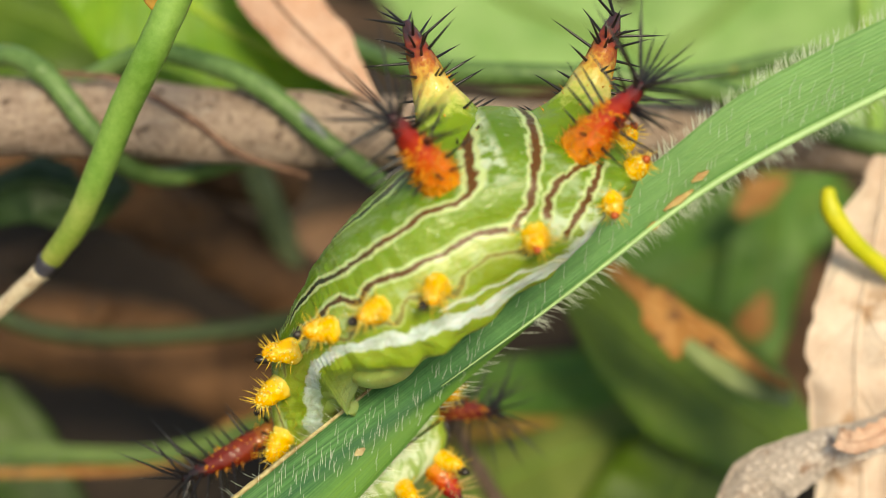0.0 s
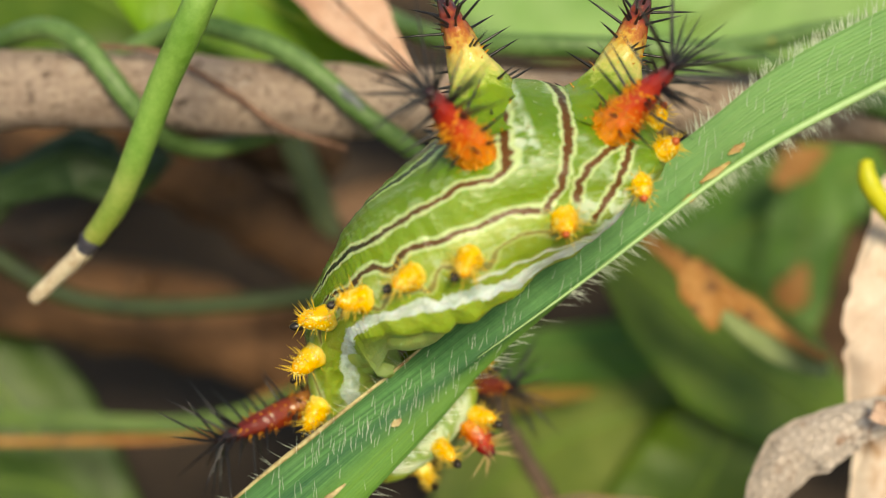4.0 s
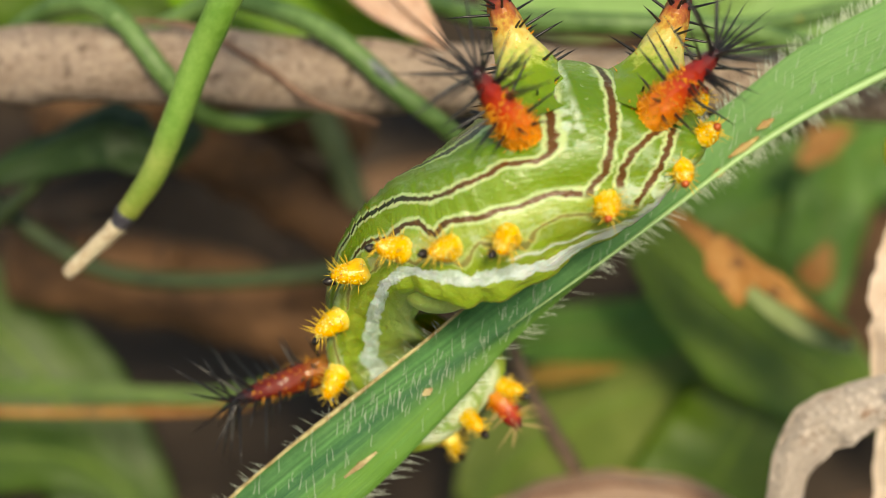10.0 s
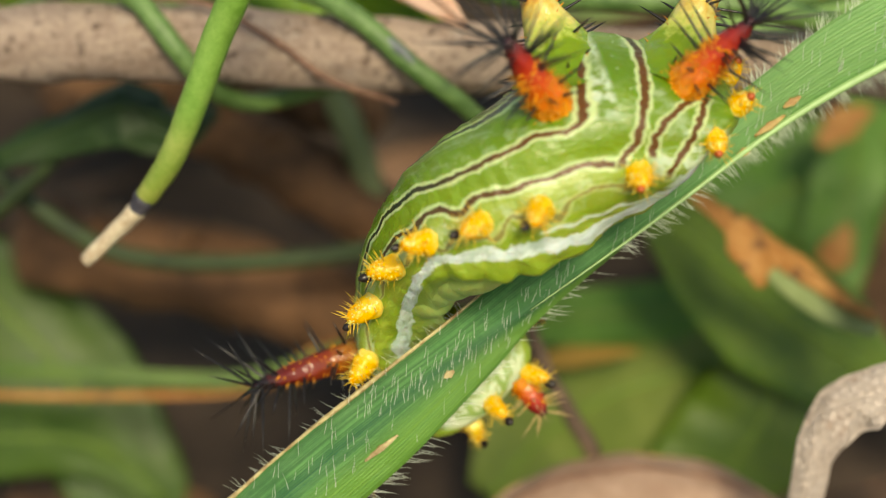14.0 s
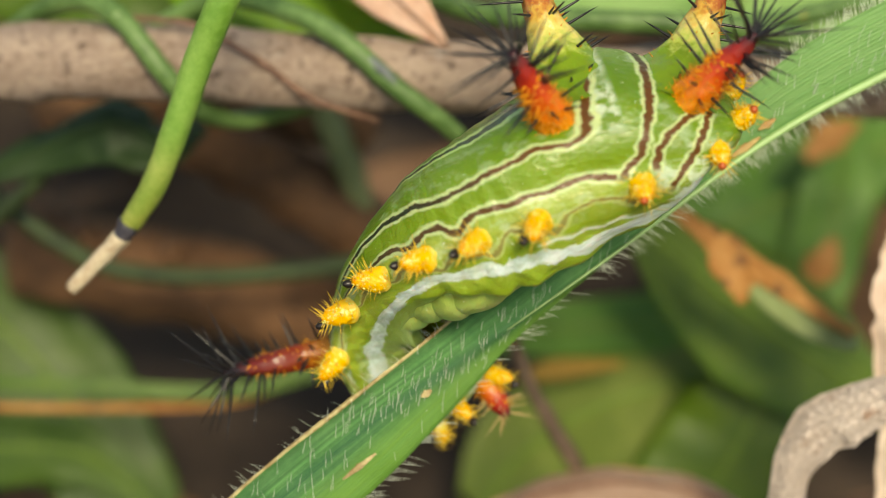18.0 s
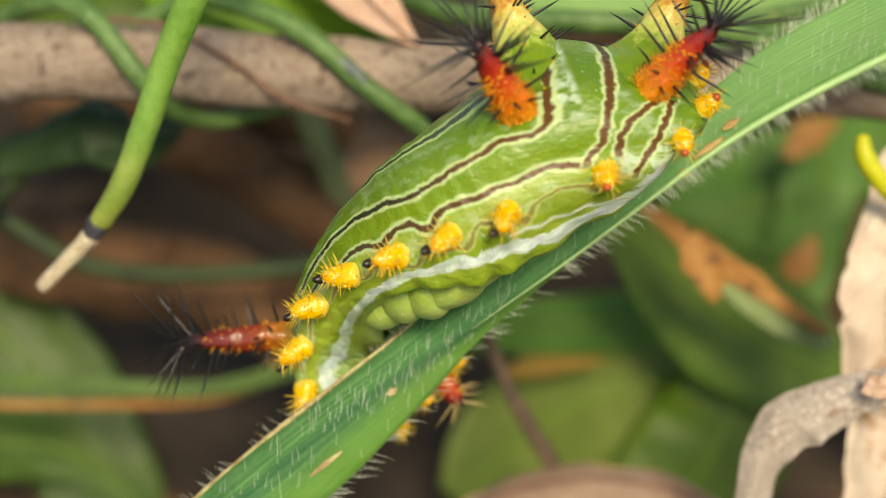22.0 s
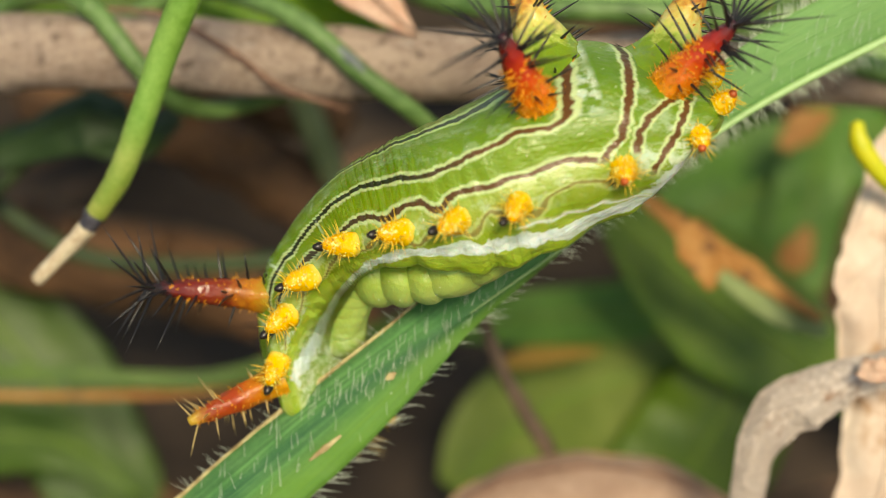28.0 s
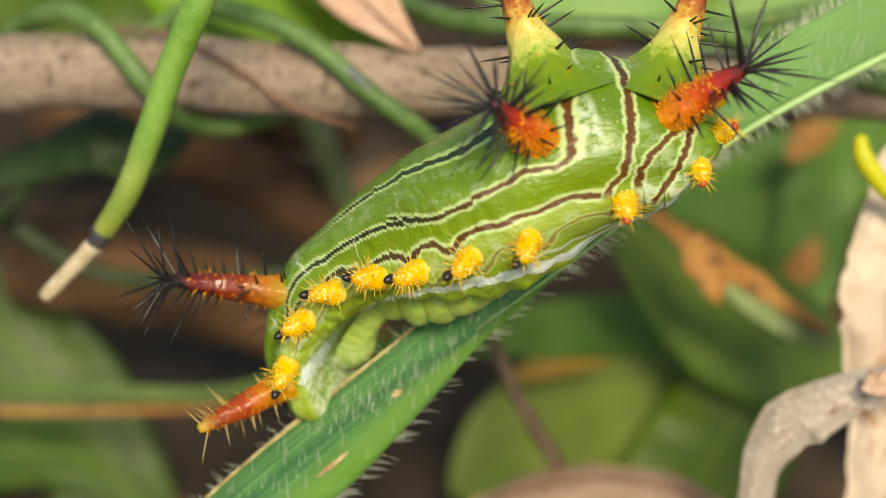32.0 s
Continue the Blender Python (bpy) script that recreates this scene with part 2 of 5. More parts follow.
    col = veil(col, 1000, 0.48, 0.56, 7.6, 1.0, 0.57, 0.06, 0.75)
    # the broad white band along the flank, in puffs
    d, here, wide = field("mark_band")
    puff = n.noise(760, 4, 0.7, n.stretch(obj, (1.0, 1.4, 1.0)))
    d = n.math("ADD", n.math("DIVIDE", n.math("ABSOLUTE", n.math("ADD", d, n.math("MULTIPLY", shake, 1.3))), n.math("MAXIMUM", wide, 0.05)), n.math("MULTIPLY", n.math("SUBTRACT", puff, 0.5), 2.3))
    cover = n.math("MULTIPLY", n.ramp(d, [(0.7, (0.97, 0.97, 0.97)), (1.0, (0.6, 0.6, 0.6)), (1.4, (0, 0, 0))]), here)
    col = n.mix(cover, col, n.mix(n.ramp(puff, [(0.4, (0, 0, 0)), (0.6, (1, 1, 1))]), rgb(0.5, 0.6, 0.5), rgb(0.76, 0.84, 0.83)))

    def line(col, name, half, rim, edge=border, brown=(0.12, 0.046, 0.006), dark=(0.02, 0.028, 0.008), strength=1.0):
        d, here, tone = field(name)
        d = n.math("ABSOLUTE", n.math("ADD", d, shake))
        here = n.math("MULTIPLY", here, strength)
        rimmed = n.math("MULTIPLY", n.ramp(d, [(half + rim * 0.55, (0.9, 0.9, 0.9)), (half + rim, (0, 0, 0))]), here)
        core = n.math("MULTIPLY", n.ramp(d, [(max(half - 0.03, 0.0), (1, 1, 1)), (half + 0.03, (0, 0, 0))]), here)
        return n.mix(core, n.mix(rimmed, col, rgb(*edge)), n.mix(tone, rgb(*brown), rgb(*dark)))

    col = line(col, "mark_wave", 0.07, 0.1, (0.45, 0.55, 0.2), (0.7, 0.78, 0.66), (0.7, 0.78, 0.66))
    col = line(col, "mark_dash", 0.075, 0.13, (0.5, 0.58, 0.22), (0.2, 0.12, 0.02), (0.16, 0.1, 0.03), 0.7)
    col = line(col, "mark_ridge", 0.17, 0.26, (0.45, 0.62, 0.22), (0.02, 0.04, 0.008), (0.02, 0.04, 0.008))
    col = line(col, "mark_upper", 0.115, 0.19)
    col = line(col, "mark_lower", 0.13, 0.22)
    col = line(col, "mark_saddle", 0.11, 0.13)
    col = line(col, "mark_brow", 0.115, 0.13)
    col = line(col, "mark_cheek", 0.105, 0.13)
    # pale seams across the rear rings
    kw = n.math("ADD", k, n.math("MULTIPLY", shake, 0.14))
    cross = n.math("MULTIPLY", n.math("ABSOLUTE", n.math("SUBTRACT", n.math("FRACT", n.math("ADD", kw, n.math("MULTIPLY", slow, 3.0))), 0.5)), 2.6)
    cross = n.math("MULTIPLY", n.ramp(cross, [(0.02, (0.7, 0.7, 0.7)), (0.09, (0, 0, 0))]), n.math("MULTIPLY", n.ramp(n.noise(1500, 3, 0.7, obj), [(0.44, (0, 0, 0)), (0.54, (1, 1, 1))]), n.ramp(th, [(0.38, (1, 1, 1)), (0.46, (0, 0, 0))])))
    col = n.mix(n.math("MULTIPLY", cross, n.ramp(n.math("MULTIPLY", k, 0.1), [(0.45, (0, 0, 0)), (0.6, (0.8, 0.8, 0.8))])), col, rgb(0.66, 0.77, 0.62))
    bloom = n.noise(5200, 2, 0.5, obj)
    col = n.mix(n.ramp(bloom, [(0.72, (0, 0, 0)), (0.75, (0.6, 0.6, 0.6))]), col, rgb(0.8, 0.86, 0.75))
    n.set(Base_Color=col, Roughness=n.ramp(n.noise(2600, 3, 0.7, obj), [(0.35, (0.28, 0.28, 0.28)), (0.65, (0.5, 0.5, 0.5))]), Specular_IOR_Level=0.5, Subsurface_Weight=0.2, Subsurface_Scale=0.0006, Coat_Weight=0.08, Coat_Roughness=0.15)
    n.bump(n.math("ADD", n.noise(1400, 3, 0.6, obj), n.math("MULTIPLY", n.noise(6000, 2, 0.6, obj), 0.35)), 0.6, 0.00022)
    return n.mat


def horn_skin(name, stops, rough=0.24):
    """Fleshy horn. UV x runs from the base to the tip."""
    n = Nodes(name)
    uv = n.nt.nodes.new("ShaderNodeUVMap").outputs[0]
    sep = n.node("SeparateXYZ")
    n.put(sep.inputs[0], uv)
    g = n.noise(2200, 3, 0.6, n.coords())
    f = n.math("MULTIPLY_ADD", n.math("SUBTRACT", g, 0.5), 0.35, sep.outputs[0])
    n.set(Base_Color=n.ramp(f, stops), Roughness=rough, Subsurface_Weight=0.25, Subsurface_Scale=0.0006)
    n.bump(g, 0.5, 0.0002)
    return n.mat


def plain(name, colour, rough=0.5, vary=0.15, share=0.0):
    n = Nodes(name)
    g = n.noise(1800, 3, 0.6, n.coords())
    lo = tuple(c * (1 - vary) for c in colour)
    hi = tuple(min(c * (1 + vary), 1) for c in colour)
    col = n.ramp(g, [(0.3, lo), (0.7, hi)])
    n.set(Base_Color=col, Roughness=rough)
    if share:
        n.translucent(share, col)
    return n.mat


SKIN = body_skin()
HORN = horn_skin("horn_skin", [(0.0, (0.68, 0.27, 0.012)), (0.25, (0.64, 0.16, 0.01)), (0.5, (0.52, 0.05, 0.01)), (0.75, (0.33, 0.018, 0.012)), (0.95, (0.05, 0.015, 0.02))])
HORN_DARK = horn_skin("dark_horn_skin", [(0.0, (0.12, 0.25, 0.01)), (0.14, (0.4, 0.3, 0.03)), (0.3, (0.46, 0.17, 0.015)), (0.5, (0.22, 0.03, 0.01)), (0.76, (0.15, 0.014, 0.01)), (0.88, (0.02, 0.012, 0.014))], 0.18)
HORN_RUST = horn_skin("rust_horn_skin", [(0.0, (0.7, 0.36, 0.02)), (0.25, (0.55, 0.18, 0.012)), (0.5, (0.36, 0.05, 0.01)), (0.8, (0.3, 0.05, 0.012)), (0.95, (0.5, 0.32, 0.05))], 0.18)
HORN_FAR = horn_skin("yellow_horn_skin", [(0.0, (0.13, 0.235, 0.01)), (0.3, (0.18, 0.29, 0.014)), (0.38, (0.42, 0.5, 0.1)), (0.5, (0.7, 0.6, 0.18)), (0.6, (0.66, 0.42, 0.08)), (0.7, (0.42, 0.13, 0.03)), (0.8, (0.26, 0.04, 0.02)), (0.92, (0.06, 0.03, 0.04))])
YELLOW = horn_skin("tubercle_yellow", [(0.0, (0.85, 0.7, 0.2)), (0.3, (0.88, 0.5, 0.014)), (1.0, (0.88, 0.4, 0.008))])
GRAIN = plain("orange_grain", (0.76, 0.28, 0.015), 0.3, 0.45)
BRISTLE = plain("pale_bristle", (0.9, 0.58, 0.06), 0.4)
SPINE = plain("black_spine", (0.012, 0.011, 0.014), 0.3)
PALE_SPINE = plain("pale_spine", (0.5, 0.36, 0.15), 0.35)
DOT = plain("black_dot", (0.015, 0.01, 0.008), 0.35)
RUST = plain("rust_dot", (0.45, 0.08, 0.01), 0.4)
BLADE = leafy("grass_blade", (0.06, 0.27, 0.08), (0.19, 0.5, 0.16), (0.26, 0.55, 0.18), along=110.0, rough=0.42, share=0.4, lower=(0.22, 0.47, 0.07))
MIDRIB = plain("midrib_green", (0.33, 0.52, 0.22), 0.45, 0.1)
RIB_DIM = plain("rib_dim", (0.11, 0.19, 0.02), 0.5)
RIB_BRIGHT = plain("rib_bright", (0.26, 0.4, 0.03), 0.5)
# Rib of the curled leaf, darkened in colour to stand for shade.
RIB_DEEP_SHADE = plain("rib_deep_shade", (0.03, 0.065, 0.012), 0.5)
MARGIN = mottled("withered_margin", (0.24, 0.15, 0.06), (0.58, 0.5, 0.25), 1400)
SCORCH = mottled("scorched_spot", (0.3, 0.14, 0.04), (0.5, 0.4, 0.14), 1800, 0.6)
HAIR = plain("white_hair", (0.86, 0.92, 0.8), 0.4, 0.08, 0.4)


def bark(name, dark, light):
    """Dry bark with long cracks, dark specks and pale scales."""
    n = Nodes(name)
    v = n.coords()
    lengthwise = n.noise(900, 5, 0.7, n.stretch(v, (0.25, 1.0, 1.0)), 0.6)
    fine = n.noise(3600, 4, 0.75, v)
    broad = n.noise(160, 3, 0.6, v)
    f = n.math("ADD", n.math("MULTIPLY", lengthwise, 0.6), n.math("MULTIPLY_ADD", n.math("SUBTRACT", fine, 0.5), 0.7, n.math("MULTIPLY", broad, 0.4)))
    col = n.ramp(f, [(0.32, dark), (0.5, tuple((a + b) / 2 for a, b in zip(dark, light))), (0.68, light)])
    specks = n.noise(1900, 3, 0.6, v)
    col = n.mix(n.ramp(specks, [(0.6, (0, 0, 0)), (0.66, (0.85, 0.85, 0.85))]), col, rgb(0.07, 0.04, 0.03))
    scales = n.noise(1100, 3, 0.6, n.stretch(v, (0.5, 1.3, 1.3)))
    col = n.mix(n.ramp(scales, [(0.62, (0, 0, 0)), (0.67, (0.6, 0.6, 0.6))]), col, rgb(0.58, 0.48, 0.42))
    cells = n.nt.nodes.new("ShaderNodeTexVoronoi")
    n.put(cells.inputs["Vector"], v)
    cells.inputs["Scale"].default_value = 1150
    dots = n.math("MULTIPLY", n.ramp(cells.outputs["Distance"], [(0.16, (1, 1, 1)), (0.26, (0, 0, 0))]), n.ramp(n.noise(420, 3, 0.6, v), [(0.42, (0, 0, 0)), (0.52, (0.9, 0.9, 0.9))]))
    col = n.mix(dots, col, rgb(0.05, 0.03, 0.022))
    n.set(Base_Color=col, Roughness=0.85)
    n.bump(n.math("SUBTRACT", f, n.math("MULTIPLY", dots, 0.3)), 0.9, 0.0006)
    return n.mat


BARK = bark("dry_bark", (0.25, 0.165, 0.13), (0.62, 0.48, 0.39))
PEEL = mottled("peeled_bark", (0.1, 0.045, 0.03), (0.26, 0.14, 0.095), 700, 0.7)
VINE = mottled("vine_green", (0.05, 0.115, 0.025), (0.145, 0.26, 0.08), 500, 0.5, 0.4, 2500, spots=(0.72, (0.4, 0.25, 0.04), 600))
# Stems under the branch: their shade is put into this near-black green.
STEM_DIM = mottled("stem_in_shade", (0.014, 0.028, 0.008), (0.034, 0.06, 0.016), 500, 0.6, 0.4, 2500)
STEM_PALE = mottled("pale_old_stem", (0.1, 0.13, 0.05), (0.2, 0.23, 0.1), 300, 0.7)
GREYMARK = mottled("grey_scar", (0.1, 0.12, 0.13), (0.25, 0.28, 0.28), 700)
STALK = mottled("stalk_green", (0.15, 0.3, 0.035), (0.26, 0.42, 0.08), 300, 0.45, 0.3)
STALK_DARK = mottled("stalk_scar", (0.03, 0.03, 0.045), (0.1, 0.09, 0.11), 900, 0.6)
STALK_DRY = mottled("stalk_dry_tip", (0.42, 0.3, 0.2), (0.75, 0.68, 0.5), 500, 0.7)
NODE = mottled("stalk_node", (0.35, 0.2, 0.03), (0.6, 0.32, 0.05), 600, 0.6)
LEAF_BRIGHT = leafy("leaf_bright", (0.14, 0.34, 0.014), (0.25, 0.47, 0.024), (0.36, 0.52, 0.06), share=0.4)
LEAF_MID = leafy("leaf_mid", (0.055, 0.16, 0.016), (0.12, 0.27, 0.035), (0.18, 0.32, 0.08), share=0.3)
# Curled leaf under the branch: deep shade is put into the green itself.
LEAF_DEEP_SHADE = leafy("leaf_deep_shade", (0.008, 0.03, 0.004), (0.02, 0.055, 0.007), (0.02, 0.055, 0.008), rough=0.6, share=0.15)
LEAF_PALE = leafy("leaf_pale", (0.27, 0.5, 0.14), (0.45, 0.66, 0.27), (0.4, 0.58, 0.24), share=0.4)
LEAF_ORANGE = leafy("leaf_yellowing", (0.05, 0.13, 0.012), (0.1, 0.2, 0.022), (0.2, 0.22, 0.04), share=0.3, blotch=(0.62, (0.5, 0.24, 0.03), 160))
ORANGE = mottled("withered_orange", (0.34, 0.13, 0.025), (0.55, 0.28, 0.09), 420, 0.7, spots=(0.62, (0.2, 0.09, 0.03), 500), share=0.2)
DRY_PINK = leafy("dry_leaf_pink", (0.74, 0.42, 0.28), (0.92, 0.68, 0.54), (0.55, 0.27, 0.15), width_veins=18, rough=0.6, share=0.3, blotch=(0.64, (0.45, 0.18, 0.09), 1600), bump=0.8)
DRY_PALE = leafy("dry_leaf_pale", (0.62, 0.44, 0.34), (0.82, 0.68, 0.57), (0.8, 0.66, 0.54), width_veins=4, rough=0.75, share=0.15, blotch=(0.6, (0.52, 0.32, 0.2), 240), bump=0.8)
DRY_GREY = leafy("dry_leaf_grey", (0.5, 0.4, 0.34), (0.7, 0.6, 0.54), (0.64, 0.54, 0.48), width_veins=3, rough=0.7, share=0.1, blotch=(0.58, (0.36, 0.23, 0.17), 420), bump=0.8, net=2300)
DRY_BROWN = leafy("dry_leaf_brown", (0.33, 0.19, 0.13), (0.52, 0.35, 0.26), (0.44, 0.3, 0.2), width_veins=9, rough=0.7, share=0.15, edge=(0.82, (0.6, 0.36, 0.16)))
LEAF_RUST = leafy("leaf_rust", (0.2, 0.12, 0.015), (0.34, 0.2, 0.03), (0.3, 0.2, 0.04), rough=0.7, share=0.2)
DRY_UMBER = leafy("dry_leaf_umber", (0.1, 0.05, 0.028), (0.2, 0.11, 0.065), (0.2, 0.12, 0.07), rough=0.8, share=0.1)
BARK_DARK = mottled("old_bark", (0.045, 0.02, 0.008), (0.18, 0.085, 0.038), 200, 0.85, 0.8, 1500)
LEAF_GREY = leafy("leaf_grey_green", (0.2, 0.27, 0.1), (0.33, 0.4, 0.18), (0.34, 0.42, 0.2), share=0.2)
LEAF_OLIVE = leafy("leaf_olive", (0.11, 0.17, 0.022), (0.2, 0.26, 0.05), (0.2, 0.27, 0.055), share=0.3)
# Two dimmed leaf greens, with the shade of low leaves mixed into the colour.
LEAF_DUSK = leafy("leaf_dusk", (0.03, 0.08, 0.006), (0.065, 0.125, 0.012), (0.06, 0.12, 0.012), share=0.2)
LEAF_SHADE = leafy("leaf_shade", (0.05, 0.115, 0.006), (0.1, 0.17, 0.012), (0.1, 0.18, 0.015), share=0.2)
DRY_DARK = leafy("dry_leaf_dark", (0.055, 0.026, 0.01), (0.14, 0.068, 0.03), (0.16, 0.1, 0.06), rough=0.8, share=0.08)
SPROUT = mottled("sprout_yellow", (0.5, 0.55, 0.02), (0.72, 0.68, 0.04), 600, 0.4, share=0.2)
TWIG = mottled("dark_twig", (0.05, 0.03, 0.022), (0.14, 0.09, 0.06), 700, 0.8)
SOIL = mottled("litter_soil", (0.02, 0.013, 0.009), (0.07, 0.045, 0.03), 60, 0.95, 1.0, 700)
GRASS_FAR = leafy("grass_far", (0.06, 0.19, 0.02), (0.13, 0.3, 0.05), (0.2, 0.38, 0.1), along=25.0, share=0.3)


# ---- mesh tools ----
def W(p):
    return SLANT @ (Vector(p) * MM)


def part(name, bm, material, parent=None, label="", smooth=True):
    """Links a bmesh as one mesh object, under a thing or a part."""
    me = bpy.data.meshes.new(name)
    if smooth:
        for f in bm.faces:
            f.smooth = True
    bm.to_mesh(me)
    bm.free()
    for m in material if isinstance(material, (list, tuple)) else [material]:
        me.materials.append(m)
    ob = new(name, me)
    if parent is not None:
        ob.parent = parent
    if label:
        ob["label"] = label
    return ob


def spline(pts, n):
    """n + 1 points and forward directions along a smooth line through pts."""
    pts = [Vector(p) for p in pts]
    ext = [pts[0] * 2 - pts[1], *pts, pts[-1] * 2 - pts[-2]]
    out = []
    for i in range(n + 1):
        x = i / n * (len(pts) - 1)
        j = min(int(x), len(pts) - 2)
        f = x - j
        a, b, c, d = ext[j:j + 4]
        out.append(0.5 * (2 * b + (c - a) * f + (2 * a - 5 * b + 4 * c - d) * f * f + (3 * b - a - 3 * c + d) * f ** 3))
    dirs = [(out[min(i + 1, n)] - out[max(i - 1, 0)]).normalized() for i in range(n + 1)]
    return out, dirs


def lerp(values, x):
    """Value at x in 0..1 of an evenly spaced row of numbers."""
    y = x * (len(values) - 1)
    j = min(int(y), len(values) - 2)
    return values[j] + (values[j + 1] - values[j]) * (y - j)


def add_tube(bm, pts, radii, n=24, sides=12, mat=0, rough=0.0, seed=0):
    """A round bar through pts (working frame, millimetres) with radii along it and closed, rounded ends."""
    c, d = spline(pts, n)
    side = d[0].orthogonal().normalized()
    rings = []
    for i in range(n + 1):
        side = (side - d[i] * side.dot(d[i])).normalized()
        up = d[i].cross(side)
        r = lerp(radii, i / n)
        ring = []
        for j in range(sides):
            a = 2 * math.pi * j / sides
            v = side * math.cos(a) + up * math.sin(a)
            k = 1 + rough * noise.noise(Vector((i * 0.35 + seed, math.cos(a) * 1.3, math.sin(a) * 1.3)))
            ring.append(bm.verts.new(W(c[i] + v * r * k)))
        rings.append(ring)
    for a, b in zip(rings, rings[1:]):
        for j in range(sides):
            f = bm.faces.new((a[j], a[(j + 1) % sides], b[(j + 1) % sides], b[j]))
            f.material_index = mat
    for ring, centre, way, r in ((rings[0][::-1], c[0], -d[0], radii[0]), (rings[-1], c[-1], d[-1], radii[-1])):
        tip = bm.verts.new(W(centre + way * r * 0.5))
        for j in range(sides):
            f = bm.faces.new((ring[j], ring[(j + 1) % sides], tip))
            f.material_index = mat
    return bm


def tube(name, pts, radii, material, parent=None, n=24, sides=12, rough=0.0, label="", seed=0):
    return part(name, add_tube(bmesh.new(), pts, radii, n, sides, 0, rough, seed), material, parent, label)


def add_sheet(bm, pts, widths, face=(0, 0, 1), n=28, across=10, curl=0.0, fold=0.0, ripple=0.0, thick=0.12, seed=0.0, ragged=0.0, left=1.0, right=1.0, twist=(0, 0)):
    """A leaf: a thin body with a top, an underside and a rim, along pts, half as wide as widths to each side.
    face: the way that its top looks; curl bends the sides towards the top; fold makes a V; ripple waves the edge."""
    uv = bm.loops.layers.uv.verify()
    c, d = spline(pts, n)
    top, low = [], []
    for i in range(n + 1):
        f = Vector(face)
        up = (f - d[i] * f.dot(d[i])).normalized()
        side = d[i].cross(up)
        a = radians(twist[0] + (twist[1] - twist[0]) * i / n)
        up, side = up * math.cos(a) + side * math.sin(a), side * math.cos(a) - up * math.sin(a)
        w = max(lerp(widths, i / n), 0.02)
        t_row, l_row = [], []
        for j in range(across + 1):
            x = 2 * j / across - 1
            half = w * (left if x < 0 else right)
            rag = 1 + ragged * noise.noise(Vector((i / n * 17 + seed, 7.7 if x < 0 else 1.1, seed)))
            z = curl * half * x * x + fold * half * abs(x) + ripple * w * abs(x) * noise.noise(Vector((i / n * 8 + seed, x * 1.5, seed * 2.3)))
            p = c[i] + side * (x * half * rag) + up * z
            t_row.append(bm.verts.new(W(p)))
            l_row.append(bm.verts.new(W(p - up * thick)))
        top.append(t_row)
        low.append(l_row)

    def quad(vs, us):
        f = bm.faces.new(vs)
        for loop, (a, b) in zip(f.loops, us):
            loop[uv].uv = (a / n, 2 * b / across - 1)

    for i in range(n):
        for j in range(across):
            us = [(i, j), (i + 1, j), (i + 1, j + 1), (i, j + 1)]
            quad([top[a][b] for a, b in us], us)
            quad([low[a][b] for a, b in us[::-1]], us[::-1])
        for j, flip in ((0, 1), (across, 0)):
            us = [(i, j), (i + 1, j)]
            vs = [top[i][j], low[i][j], low[i + 1][j], top[i + 1][j]]
            quad(vs if not flip else vs[::-1], [(i, j)] * 4)
    for i, flip in ((0, 0), (n, 1)):
        for j in range(across):
            vs = [top[i][j], top[i][j + 1], low[i][j + 1], low[i][j]]
            quad(vs if not flip else vs[::-1], [(i, j)] * 4)
    return bm


def sheet(name, pts, widths, material, parent=None, label="", **more):
    return part(name, add_sheet(bmesh.new(), pts, widths, **more), material, parent, label)


def add_spike(bm, base, tip, radius, mat=0, bend=0.0, world=False, sides=4):
    """A fine hair or bristle: a slender cone, slightly bent."""
    base, tip = Vector(base), Vector(tip)
    d = tip - base
    s = d.orthogonal().normalized()
    u = d.normalized().cross(s)
    mid = base + d * 0.55 + s * d.length * bend
    put = W if world else (lambda p: p * MM)
    rings = []
    for p, r in ((base, radius), (mid, radius * 0.7)):
        rings.append([bm.verts.new(put(p + (s * math.cos(a) + u * math.sin(a)) * r)) for a in [2 * math.pi * j / sides for j in range(sides)]])
    t = bm.verts.new(put(tip))
    for j in range(sides):
        k = (j + 1) % sides
        for f in (bm.faces.new((rings[0][j], rings[0][k], rings[1][k], rings[1][j])), bm.faces.new((rings[1][j], rings[1][k], t))):
            f.material_index = mat


# ---- ground ----
def ground():
    bm = bmesh.new()
    rows = []
    xs = [s * 10 ** (e / 6) * 0.01 for s in (-1,) for e in range(21, -1, -1)] + [0.0] + [10 ** (e / 6) * 0.01 for e in range(22)]
    for y in xs:
        row = []
        for x in xs:
            near = math.exp(-((x * x + y * y) / 0.09))
            z = near * 0.004 * noise.noise(Vector((x * 45, y * 45, 0))) - 0.001
            row.append(bm.verts.new((x, y + 0.06, z)))
        rows.append(row)
    for a, b in zip(rows, rows[1:]):
        for j in range(len(a) - 1):
            bm.faces.new((a[j], a[j + 1], b[j + 1], b[j]))
    return tagged(part("ground", bm, SOIL), "dark bare soil under the leaf litter", "ground", kind="structure")


ground()


